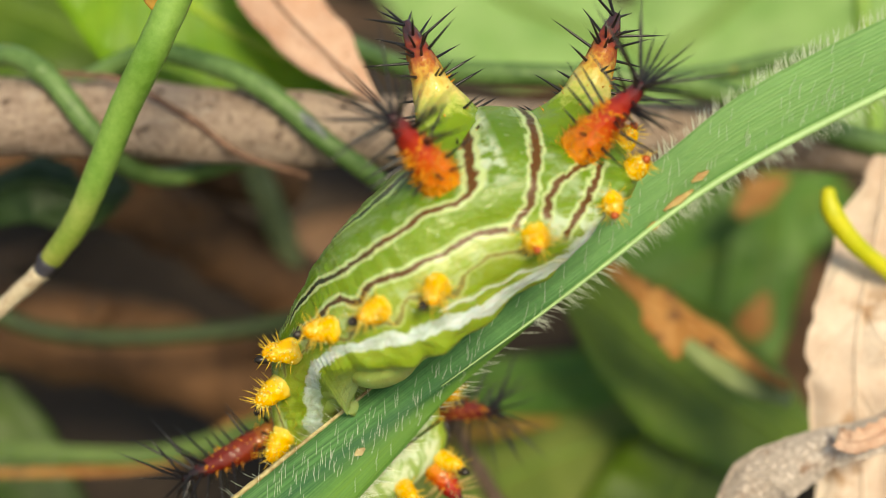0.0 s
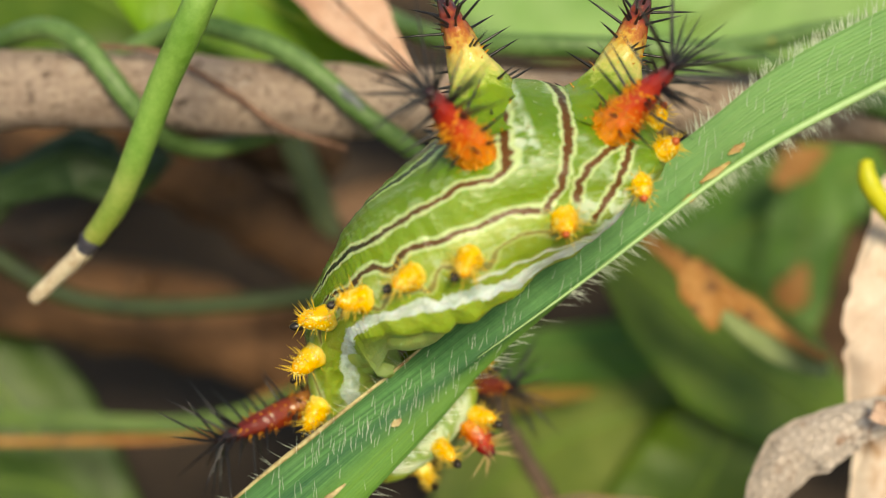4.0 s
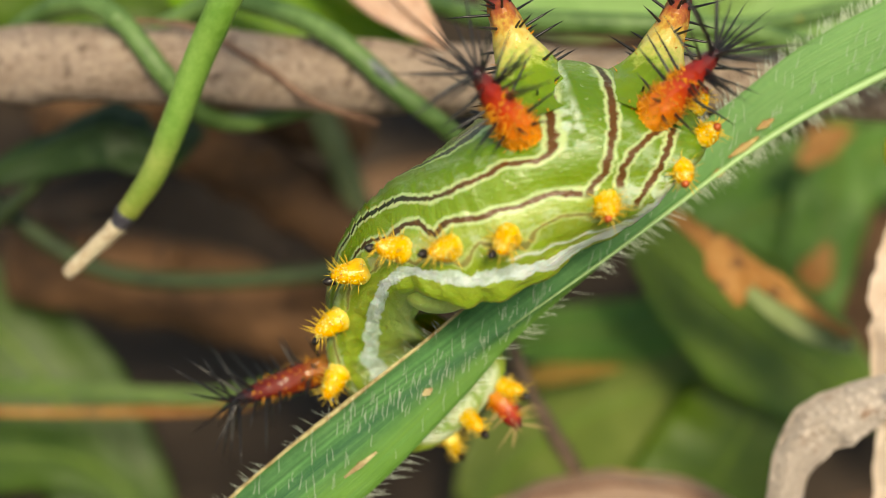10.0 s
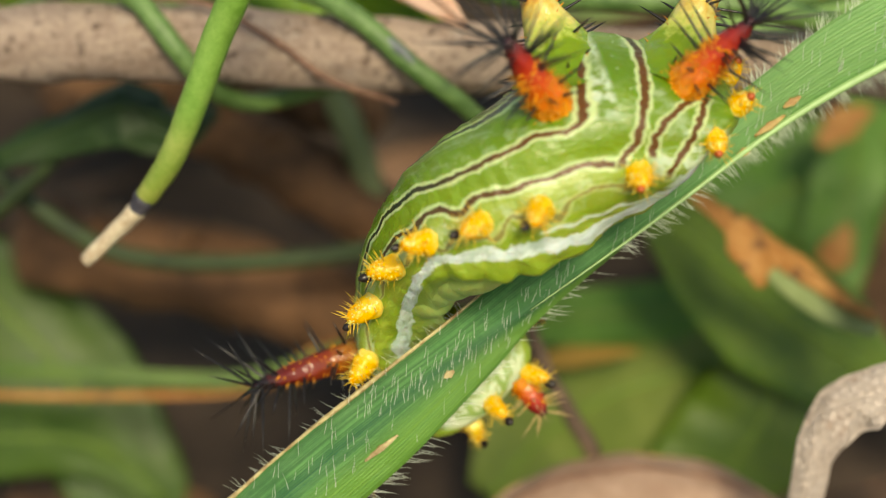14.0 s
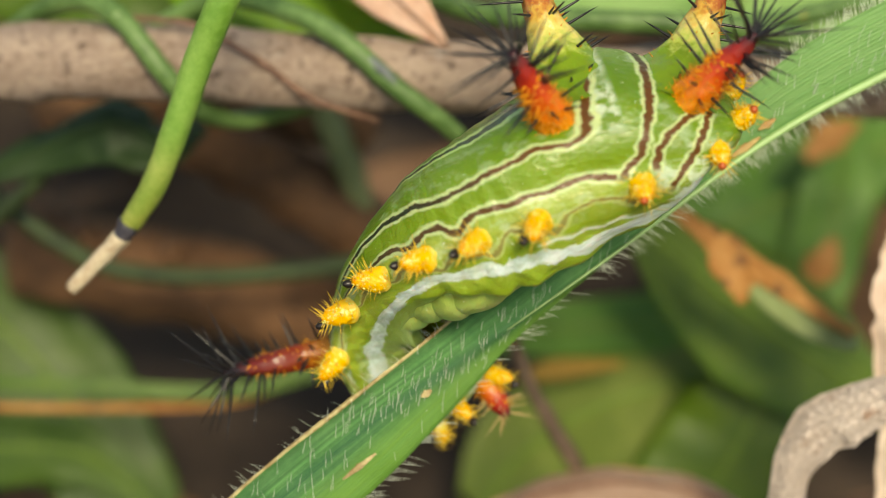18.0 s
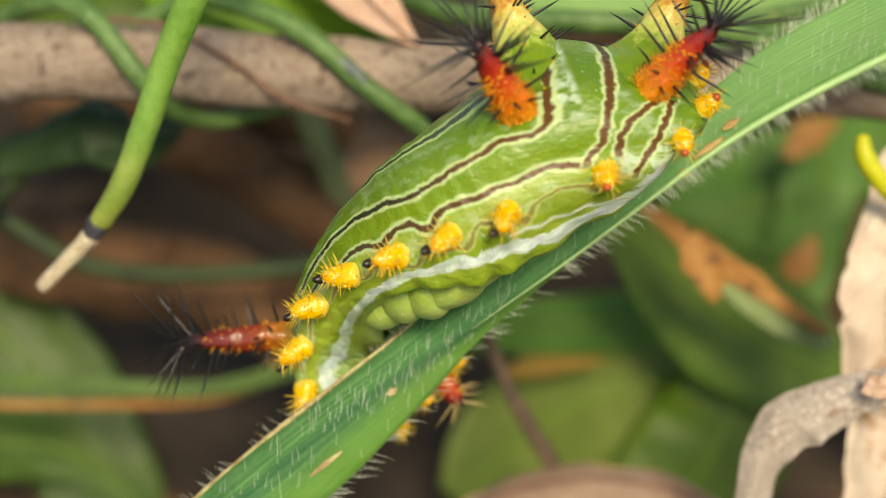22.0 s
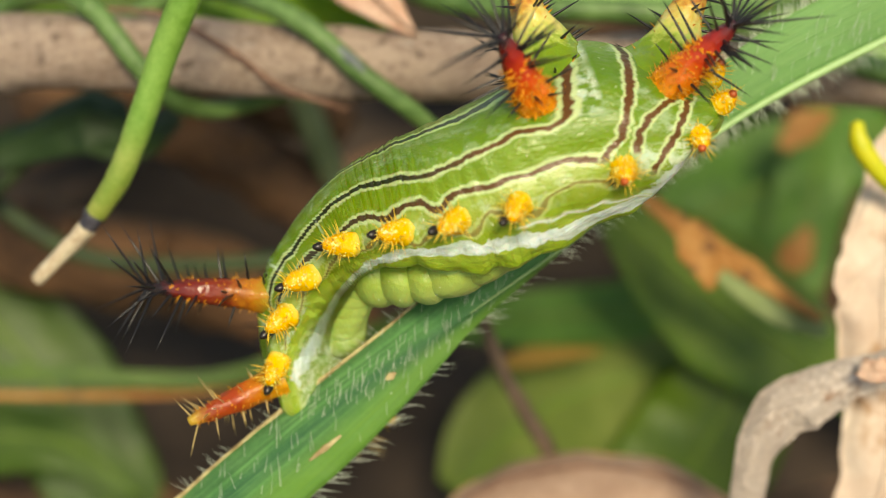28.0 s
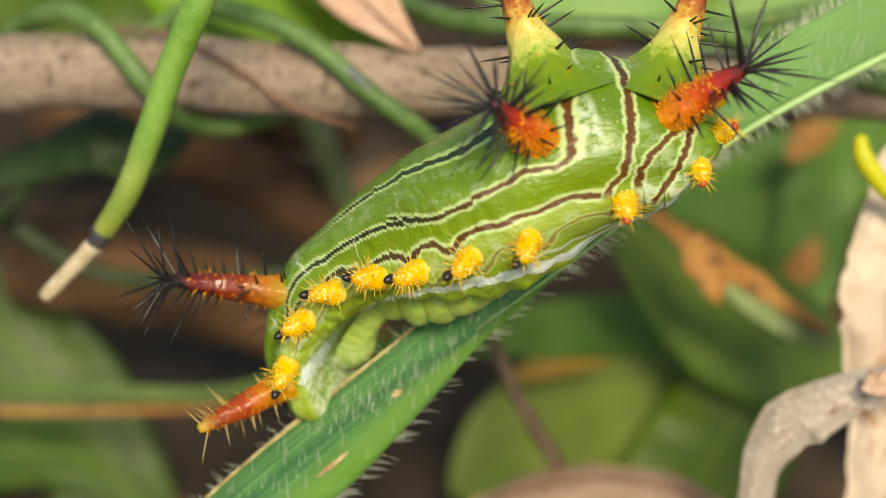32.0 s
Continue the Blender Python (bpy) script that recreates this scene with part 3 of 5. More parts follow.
# ---- grass blade ----
def grass_blade():
    root = tagged(new("hairy_grass"), "long hairy green grass leaf with a withered straw margin", "grass")
    edge = [(-17.89, -18.46, -0.00), (-11.65, -12.69, -0.00), (-8.47, -9.92, -0.00), (-5.28, -7.37, -0.00), (-0.68, -3.72, -0.00), (5.96, 2.03, -0.00), (12.81, 6.90, -0.00), (16.92, 10.11, -0.00), (21.54, 12.67, -0.00), (27.94, 15.76, -0.00)]
    rib = [(-15.87, -17.59, 0.70), (-9.62, -12.79, 0.70), (-6.03, -9.85, 0.70), (-2.29, -6.96, 0.70), (1.47, -4.46, 0.30), (8.32, 0.39, -0.30), (13.53, 4.33, -1.00), (17.14, 6.71, -1.00), (21.82, 9.19, -1.00), (28.29, 12.34, -1.00)]
    low = [(-10.10, -17.51, -0.20), (-5.47, -12.97, -0.20), (-2.77, -10.49, -0.20), (0.69, -6.85, -0.40), (3.43, -3.87, -0.80), (8.69, 0.51, -1.60), (13.87, 4.50, -2.60), (17.64, 6.98, -3.20), (22.49, 9.55, -3.40), (29.23, 12.74, -3.60)]
    n = 90
    curves = [spline(p, n)[0] for p in (edge, rib, low)]
    bm = bmesh.new()
    uv = bm.loops.layers.uv.verify()
    cols = []
    for i in range(n + 1):
        e, m, l = (c[i] for c in curves)
        wave = 0.12 * noise.noise(Vector((i * 0.25, 0, 3)))
        row = []
        for j in range(17):
            x = j / 8 - 1
            p = m.lerp(e, -x) if x < 0 else m.lerp(l, x)
            ridge = 0.02 * math.cos(j * math.pi) + 0.3 * (1 - (2 * abs(x) - 1) ** 2) * (1.0 if x < 0 else max(0.0, 1 - i / 45))
            row.append(p + Vector((0, 0, ridge + wave * abs(x))))
        cols.append(row)
    top = [[bm.verts.new(W(p)) for p in row] for row in cols]
    bot = [[bm.verts.new(W(p - Vector((0, 0, 0.16)))) for p in row] for row in cols]

    def quad(vs, us):
        f = bm.faces.new(vs)
        for loop, (a, b) in zip(f.loops, us):
            loop[uv].uv = (a / n, b / 8 - 1)

    for i in range(n):
        for j in range(16):
            us = [(i, j), (i, j + 1), (i + 1, j + 1), (i + 1, j)]
            quad([top[a][b] for a, b in us], us)
            quad([bot[a][b] for a, b in us[::-1]], us[::-1])
        for j in (0, 16):
            vs = [top[i][j], top[i + 1][j], bot[i + 1][j], bot[i][j]]
            quad(vs if j == 0 else vs[::-1], [(i, j)] * 4)
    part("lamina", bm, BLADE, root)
    e, m, l = curves
    lift = Vector((0, 0, 0.12))
    tube("midrib", [m[i] + lift for i in range(42, n + 1, 6)], [0.02, 0.1, 0.16, 0.2, 0.22, 0.22], MIDRIB, root, n=60, sides=8, label="pale raised midrib")
    tube("withered_margin", [e[i] + lift * 0.6 for i in range(0, 46, 5)], [0.1, 0.14, 0.07, 0.15, 0.09, 0.06], MARGIN, root, n=60, sides=6, rough=0.5, label="dry straw-coloured margin")
    rnd = random.Random(4)
    for i, x, size in ((20, 0.55, 1.0), (62, -0.1, 0.9), (59, -0.05, 0.7), (65, -0.2, 0.5), (31, 0.3, 0.3)):
        c = cols[i][8 + round(x * 8)]
        d = (cols[i + 2][8] - cols[i][8]).normalized()
        b = bmesh.new()
        add_sheet(b, [c - d * size + Vector((0, 0, 0.12)), c + Vector((0, 0, 0.17)), c + d * size + Vector((0, 0, 0.12))], [0.05, 0.15, 0.05] if i < 30 else [0.05, 0.2, 0.05], n=8, across=4, thick=0.05, ragged=0.3)
        part("blemish", b, MARGIN if i < 40 else SCORCH, root, "small withered blemish")
    # hairs along both edges and over the face
    bm = bmesh.new()
    for q in range(5200):
        i = rnd.uniform(2, n - 2)
        a = int(i)
        which = rnd.random()
        if 0.22 < which < 0.72 and a < 46 and rnd.random() < 0.8:
            continue
        if which < 0.22 and rnd.random() < 0.55 or which > 0.82 or 0.36 < which < 0.72 or (which < 0.22 and a < 44 and rnd.random() < 0.8) or (which > 0.72 and a < 26 and rnd.random() < 0.6):
            continue
        if which < 0.22:
            p, out = e[a].lerp(e[a + 1], i - a), (e[a] - m[a]).normalized()
            out = out * 0.75 + Vector((-0.15, 0.55, 0.25))
            size = rnd.uniform(0.4, 1.0)
        elif which < 0.72:
            line = l if a < 48 else m
            p, out = line[a].lerp(line[a + 1], i - a), (line[a] - e[a]).normalized()
            out = out * 0.9 + Vector((0.45, 0.1 * rnd.uniform(-2, 2), rnd.uniform(-0.1, 0.6)))
            size = rnd.uniform(0.6, 1.35)
        else:
            j = min(max(int(rnd.gauss(9, 3.5)), 1), 15)
            p = cols[a][j].lerp(cols[a + 1][j], i - a)
            out = Vector((0.08, 0.9, 0.45))
            size = rnd.uniform(0.5, 1.1)
        wild = 0.2 if which < 0.72 else 0.1
        out = (out + Vector((rnd.gauss(0, wild), rnd.gauss(0, wild), rnd.gauss(0, wild)))).normalized()
        add_spike(bm, p + Vector((0, 0, 0.02)), p + out * size, 0.014, bend=rnd.uniform(-0.1, 0.1), world=True, sides=3)
    tagged(part("hairs", bm, HAIR, root, "fine white hairs"), kind="stuff")
    return root


grass_blade()


# ---- caterpillar ----
TRACE = []


def crawl(t, row):
    """Where the yellow side tubercles stand at a time, head end first."""
    TRACE.append((t, [Vector((x, y, 0)) for x, y in row]))


crawl(0, [(7.16, 3.27), (2.62, 1.07), (0.01, -0.10), (-2.17, -1.11), (-4.06, -1.79), (-4.95, -3.26), (-4.93, -5.63), (-3.90, -7.42), (-2.43, -9.44)])
crawl(1, [(7.42, 3.22), (2.72, 1.13), (0.05, 0.01), (-2.18, -1.06), (-4.05, -1.68), (-4.95, -3.17), (-4.85, -5.62), (-3.91, -7.43), (-2.39, -9.40)])
crawl(2, [(7.27, 3.12), (2.72, 1.02), (0.10, -0.08), (-2.15, -1.13), (-4.00, -1.73), (-4.89, -3.20), (-4.78, -5.61), (-3.91, -7.45), (-2.36, -9.36)])
crawl(3, [(6.93, 3.03), (2.49, 1.10), (-0.04, 0.08), (-2.24, -1.05), (-4.03, -1.64), (-4.93, -3.18), (-4.88, -5.59), (-3.92, -7.47), (-2.33, -9.31)])
crawl(4, [(6.83, 2.85), (2.45, 1.12), (-0.09, 0.17), (-2.33, -0.97), (-4.16, -1.55), (-5.04, -3.09), (-4.97, -5.55), (-3.92, -7.49), (-2.30, -9.27)])
crawl(7, [(7.37, 2.45), (2.75, 0.91), (0.24, 0.01), (-2.21, -0.70), (-4.04, -1.10), (-5.18, -2.64), (-5.44, -5.33), (-4.02, -7.47), (-2.37, -9.26)])
crawl(8, [(7.22, 2.30), (2.65, 0.81), (0.23, -0.04), (-2.16, -0.60), (-3.91, -1.07), (-4.88, -2.77), (-5.09, -5.41), (-4.05, -7.46), (-2.40, -9.26)])
crawl(9, [(7.08, 2.30), (2.56, 0.70), (0.12, -0.15), (-2.18, -0.43), (-3.99, -0.97), (-5.01, -2.75), (-5.28, -5.40), (-4.10, -7.45), (-2.44, -9.25)])
crawl(10, [(7.37, 2.26), (2.74, 0.72), (0.07, 0.01), (-2.17, -0.15), (-4.20, -0.78), (-5.43, -2.83), (-5.64, -5.48), (-4.05, -7.45), (-2.39, -9.28)])
crawl(11, [(7.38, 2.25), (2.69, 0.66), (0.22, -0.02), (-2.23, -0.20), (-4.16, -0.94), (-5.22, -3.01), (-5.37, -5.65), (-3.99, -7.44), (-2.35, -9.30)])
crawl(12, [(7.62, 2.34), (2.91, 0.69), (0.46, 0.14), (-2.12, -0.18), (-4.16, -1.23), (-5.12, -3.27), (-5.30, -5.77), (-3.94, -7.44), (-2.30, -9.32)])
crawl(13, [(7.61, 2.69), (3.04, 1.14), (0.30, 0.32), (-2.10, -0.42), (-3.82, -1.50), (-4.87, -3.23), (-5.20, -5.78), (-3.89, -7.44), (-2.25, -9.35)])
crawl(16, [(8.06, 2.44), (3.59, 0.72), (1.00, -0.09), (-1.38, -0.87), (-3.31, -1.30), (-4.80, -2.64), (-5.24, -5.15), (-4.23, -7.48), (-2.58, -9.39)])
crawl(17, [(8.87, 2.83), (4.09, 1.28), (1.38, 0.39), (-1.09, -0.53), (-3.12, -1.10), (-4.79, -2.43), (-5.39, -4.80), (-4.36, -7.19), (-2.77, -9.01)])
crawl(18, [(9.17, 3.21), (4.34, 1.59), (1.59, 0.56), (-0.84, -0.41), (-3.08, -1.14), (-4.78, -2.40), (-5.53, -4.65), (-4.48, -6.90), (-2.96, -8.62)])
crawl(19, [(9.32, 3.32), (4.48, 1.72), (1.76, 0.67), (-0.66, -0.35), (-3.02, -1.00), (-4.72, -2.20), (-5.59, -4.33), (-4.57, -6.70), (-3.07, -8.44)])
crawl(20, [(9.41, 3.76), (4.79, 1.88), (1.99, 0.69), (-0.44, -0.41), (-2.84, -1.15), (-4.56, -2.37), (-5.46, -4.34), (-5.14, -6.56), (-3.09, -8.41)])
crawl(21, [(9.33, 3.86), (4.74, 2.07), (1.98, 0.80), (-0.41, -0.32), (-2.83, -1.07), (-4.61, -2.29), (-5.50, -4.30), (-5.37, -6.45), (-3.18, -8.47)])
crawl(22, [(9.39, 3.85), (4.81, 2.07), (2.13, 0.88), (-0.30, -0.23), (-2.74, -0.98), (-4.57, -2.18), (-5.56, -4.15), (-5.62, -6.33), (-3.27, -8.53)])
crawl(23, [(9.81, 3.92), (4.97, 2.14), (2.23, 1.01), (-0.30, -0.24), (-2.76, -0.89), (-4.84, -2.09), (-5.84, -4.09), (-5.82, -6.69), (-3.37, -8.58)])
crawl(24, [(9.99, 4.24), (5.27, 2.46), (2.46, 1.25), (-0.05, 0.12), (-2.64, -0.48), (-4.83, -1.48), (-6.01, -3.11), (-7.04, -5.85), (-4.80, -8.56)])
crawl(25, [(10.36, 3.96), (5.58, 2.33), (2.72, 1.20), (0.19, 0.15), (-2.46, -0.40), (-4.76, -0.96), (-6.27, -2.34), (-7.08, -4.82), (-5.54, -7.44)])
crawl(28, [(10.43, 3.21), (5.48, 1.63), (2.62, 0.77), (-0.02, 0.07), (-2.68, -0.28), (-4.86, -1.60), (-6.20, -3.35), (-6.81, -5.69), (-6.47, -8.01)])
crawl(29, [(11.13, 3.24), (5.91, 1.70), (3.10, 0.80), (0.41, -0.42), (-2.20, -0.91), (-4.23, -1.82), (-5.77, -3.25), (-6.70, -5.74), (-6.45, -7.82)])
crawl(30, [(10.11, 4.19), (5.20, 2.37), (2.49, 1.06), (0.15, -0.09), (-2.03, -0.66), (-4.01, -1.48), (-5.63, -3.07), (-6.43, -5.61), (-6.42, -7.62)])
crawl(31, [(9.86, 3.56), (5.33, 1.29), (2.57, 0.18), (0.24, -0.66), (-1.80, -0.97), (-3.90, -1.57), (-5.54, -2.91), (-6.56, -5.38), (-6.37, -7.41)])
crawl(32, [(10.31, 2.60), (5.79, 0.85), (3.01, -0.13), (0.52, -0.94), (-1.55, -1.09), (-3.79, -1.52), (-5.56, -2.71), (-6.71, -5.04), (-6.32, -7.21)])

HALF_WIDTH = [3.02, 4.14, 3.81, 3.62, 3.65, 3.81, 3.71, 3.61, 3.80, 3.35]
HALF_HEIGHT = [2.34, 3.26, 3.58, 3.81, 4.11, 3.66, 3.13, 2.98, 2.48, 1.59]
BELLY = [1.0, 1.05, 1.0, 0.8, 0.4, 0.38, 0.48, 0.5, 0.42, 0.5]
FAR_FLANK = [1.0, 1.0, 1.0, 0.85, 0.25, 0.15, 0.45, 0.9, 1.0, 1.0]
ROLL = [(0, [40.9, 41.6, 24.4, 7.5, -12.1, -42.5, -57.0, -69.2, -78.4, -82.1]),
        (7, [45.1, 50.7, 28.8, 12.7, -3.3, -31.6, -51.9, -65.4, -77.6, -81.6]),
        (13, [44.3, 47.8, 24.9, 12.8, -6.8, -26.3, -44.0, -59.6, -76.5, -81.2]),
        (20, [41.7, 44.4, 28.8, 17.1, 5.7, -13.1, -38.8, -57.5, -73.6, -79.7]),
        (25, [39.9, 42.9, 30.4, 19.6, 7.8, -4.6, -16.8, -29.0, -48.5, -52.5]),
        (30, [38.2, 39.5, 23.3, 17.5, 11.5, 3.2, -8.5, -17.1, -27.9, -35.2]),
        (32, [52.5, 60.0, 41.2, 34.6, 25.3, 17.6, 0.1, -12.9, -27.1, -35.0])]
DEPTH = [(0, [4.4, 4.6, 4.6, 4.0, 2.6, 0.2, -1.8, -2.9, -3.6, -3.7]), (13, [4.4, 4.6, 4.6, 4.1, 2.9, 0.8, -1.6, -2.9, -3.6, -3.7]), (20, [4.4, 4.6, 4.6, 4.2, 3.1, 1.3, -0.9, -2.7, -3.5, -3.6]),
         (25, [4.4, 4.6, 4.6, 4.2, 3.2, 1.7, 0.2, -1.2, -2.0, -2.2]), (32, [4.4, 4.8, 4.8, 4.2, 3.2, 1.8, 0.6, -0.4, -1.2, -1.5])]


def between(table, t, i):
    for (t0, a), (t1, b) in zip(table, table[1:]):
        if t <= t1:
            return a[i] + (b[i] - a[i]) * (t - t0) / (t1 - t0)
    return table[-1][1][i]


def smooth_at(values, x):
    """Smooth interpolation of a row of vectors or numbers at x."""
    n = len(values)
    x = min(max(x, 0.0), n - 1.0)
    j = min(int(x), n - 2)
    f = x - j
    b, c = values[j], values[j + 1]
    a = values[j - 1] if j else b * 2 - c
    d = values[j + 2] if j + 2 < n else c * 2 - b
    return 0.5 * (2 * b + (c - a) * f + (2 * a - 5 * b + 4 * c - d) * f * f + (3 * b - a - 3 * c + d) * f ** 3)


def body_frames(t, row):
    """The line of the near side, in space, and the roll, at ten stations along the body."""
    pts = [row[0] + Vector((3.9, 0.6, 0)), *row]
    side, roll = [], []
    for i, p in enumerate(pts):
        r = between(ROLL, t, i)
        z = between(DEPTH, t, i) + HALF_WIDTH[i] * math.cos(radians(r))
        side.append(Vector((p.x * (1 - (z + 0.4) / 80), p.y * (1 - (z + 0.4) / 80), z)))
        roll.append(r)
    return side, roll


def body_pose(stations, k):
    """Pose of the body at the place k (0 head to 9 tail): x forward, y to the back, z to the near side."""
    side, roll = stations
    k = min(max(k, 0.0), 9.0)
    fwd = smooth_at(side, max(k - 0.9, 0)) - smooth_at(side, min(k + 0.9, 9))
    fwd = Vector((fwd.x, fwd.y, 0)).normalized()
    up = Vector((-fwd.y, fwd.x, 0))
    r = radians(smooth_at(roll, k))
    back = math.cos(r) * up + math.sin(r) * Vector((0, 0, 1))
    near = fwd.cross(back)
    m = Matrix((fwd, back, near)).transposed().to_4x4()
    m.translation = (smooth_at(side, k) - near * lerp(HALF_WIDTH, k / 9)) * MM
    return m


def section(k, theta):
    """A point of the cross-section at the place k, theta in degrees from the back, positive on the near side."""
    x = min(max(k / 9, 0), 1)
    a, b = lerp(HALF_WIDTH, x), lerp(HALF_HEIGHT, x)
    s, c = math.sin(radians(theta)), math.cos(radians(theta))
    bulge = 1 + 0.05 * math.exp(-((abs(theta) - 88) / 14) ** 2) + 0.03 * math.exp(-((abs(theta) - 42) / 12) ** 2) - 0.035 * math.exp(-((abs(theta) - 66) / 10) ** 2) + 0.05 * math.exp(-((abs(theta) - 133) / 12) ** 2)
    bulge += 0.07 * math.exp(-((abs(theta) - 138) / 13) ** 2) * abs(math.sin(math.pi * k * 1.5))
    bulge += 0.035 * math.exp(-((abs(theta) - 116) / 8) ** 2) * abs(math.sin(math.pi * k * 2.2))
    y = b * c if c > 0 else -lerp(BELLY, x) * b * abs(c) ** 0.65
    z = a * math.copysign(abs(s) ** 0.85, s)
    if theta < -70:
        z *= 1 - (1 - lerp(FAR_FLANK, x)) * min((-70 - theta) / 40, 1)
    f = min(max((k - lerp([-0.6, -0.55, -0.35, 0.0, 0.35, 0.6, 0.7], abs(theta) / 180)) / 0.5, 0), 1)
    return Vector((0, y, z)) * bulge * max((1 - (1 - f) ** 2.2) ** 0.5, 0.3)


# Markings as lines of (place along the body, degrees from the back), head end first.
MARKS = {
    "mark_upper": [(1.1, -60), (1.12, -36), (1.2, -12), (1.29, 8), (1.34, 26), (1.4, 37), (1.55, 41), (1.82, 37), (2.1, 42), (2.7, 46.5), (3.4, 52), (4.1, 50), (4.7, 49), (5.3, 51.5), (5.95, 55), (6.4, 58), (6.9, 60), (7.15, 66), (7.3, 76)],
    "mark_lower": [(1.22, 73), (1.5, 66.5), (1.8, 69), (2.04, 68.5), (2.4, 70), (2.6, 68.5)],
    "mark_saddle": [(0.74, -60), (0.68, -36), (0.64, -16), (0.67, 4), (0.75, 27), (0.86, 46), (0.96, 60), (1.1, 68), (1.16, 74)],
    "mark_brow": [(0.2, 18), (0.28, 26), (0.5, 38), (0.73, 54), (0.78, 66), (0.8, 72)],
    "mark_cheek": [(0.05, 18), (0.21, 45), (0.3, 57), (0.5, 77), (0.66, 89)],
    "mark_ridge": [(1.5, -12), (1.8, -5), (2.15, 1), (2.6, 5), (3.3, 8), (4.05, 11), (4.7, 16), (5.2, 18), (5.8, 24), (6.6, 32)],
    "mark_wave": [(0.7, 112), (0.95, 106), (1.1, 106), (1.25, 101), (1.42, 103), (1.58, 98.5), (1.75, 100), (1.9, 96.5), (2.1, 97)],
    "mark_band": [(0.25, 90), (0.5, 106), (0.8, 117), (1.5, 118), (2.1, 108.5), (2.4, 107.5), (3.2, 104), (4.1, 104), (4.6, 114), (5.1, 129), (5.6, 136), (6.1, 141), (6.6, 145), (7.2, 147), (7.8, 144), (8.6, 125)],
    "mark_dash": [(1.1, 92), (1.28, 88), (1.45, 84), (1.68, 88), (1.86, 93)],
}
for ring in range(3, 8):
    low = 4.0 * max(ring - 4, 0)
    MARKS["mark_lower"] += [(ring - 0.28, 68 + low), (ring, 68.5 + low), (ring + 0.2, 71 + low), (ring + 0.38, 76.5 + low), (ring + 0.52, 75 + low), (ring + 0.62, 72 + low)]
for ring in range(2, 8):
    low = 3.5 * max(ring - 4, 0)
    MARKS["mark_dash"] += [(ring + 0.3, 89 + low), (ring + 0.5, 86 + low), (ring + 0.72, 90 + low), (ring + 0.9, 95 + low)]


def marking(name, ks, ths):
    """Signed distance in millimetres from a line of the skin, how far it is present, and its tone or half width."""
    size = np.array((2.6, 0.066))
    line = np.array(MARKS[name]) * size
    p = np.stack((ks, ths), 1) * size
    a, way = line[:-1], np.diff(line, axis=0)
    best, dist, over = np.full(len(p), 1e9), np.zeros(len(p)), np.zeros(len(p))
    for i, (s, w) in enumerate(zip(a, way)):
        long = math.hypot(*w)
        u = ((p - s) @ w) / long ** 2
        off = p - s - np.clip(u, 0, 1)[:, None] * w
        reach = np.hypot(off[:, 0], off[:, 1])
        across = (w[0] * (p[:, 1] - s[1]) - w[1] * (p[:, 0] - s[0])) / long
        past = np.maximum(-u if i == 0 else 0, u - 1 if i == len(a) - 1 else 0) * long
        value = np.where(past > 0, across, np.copysign(reach, across))
        near = reach < best
        best, dist, over = np.where(near, reach, best), np.where(near, value, dist), np.where(near, np.maximum(past, 0), over)
    if name == "mark_band":
        third = np.interp(ks, [0.3, 0.8, 1.5, 2.2, 3.3, 4.2, 4.8, 6.0, 8.0], [0.45, 0.55, 0.55, 0.42, 0.42, 0.48, 0.55, 0.52, 0.5])
    else:
        third = np.clip((ks - 2.2) / (2.0 if name == "mark_upper" else 5.0), 0, 1) + np.clip((4 - ths) / 40, 0, 0.6) * (ks < 1.4)
    return np.stack((dist, np.clip(1 - over / 0.2, 0, 1), third), 1)


ANGLES = [-180 + 12 * i for i in range(9)] + [-72 + 3 * i for i in range(75)] + [153 + 9 * i for i in range(3)]


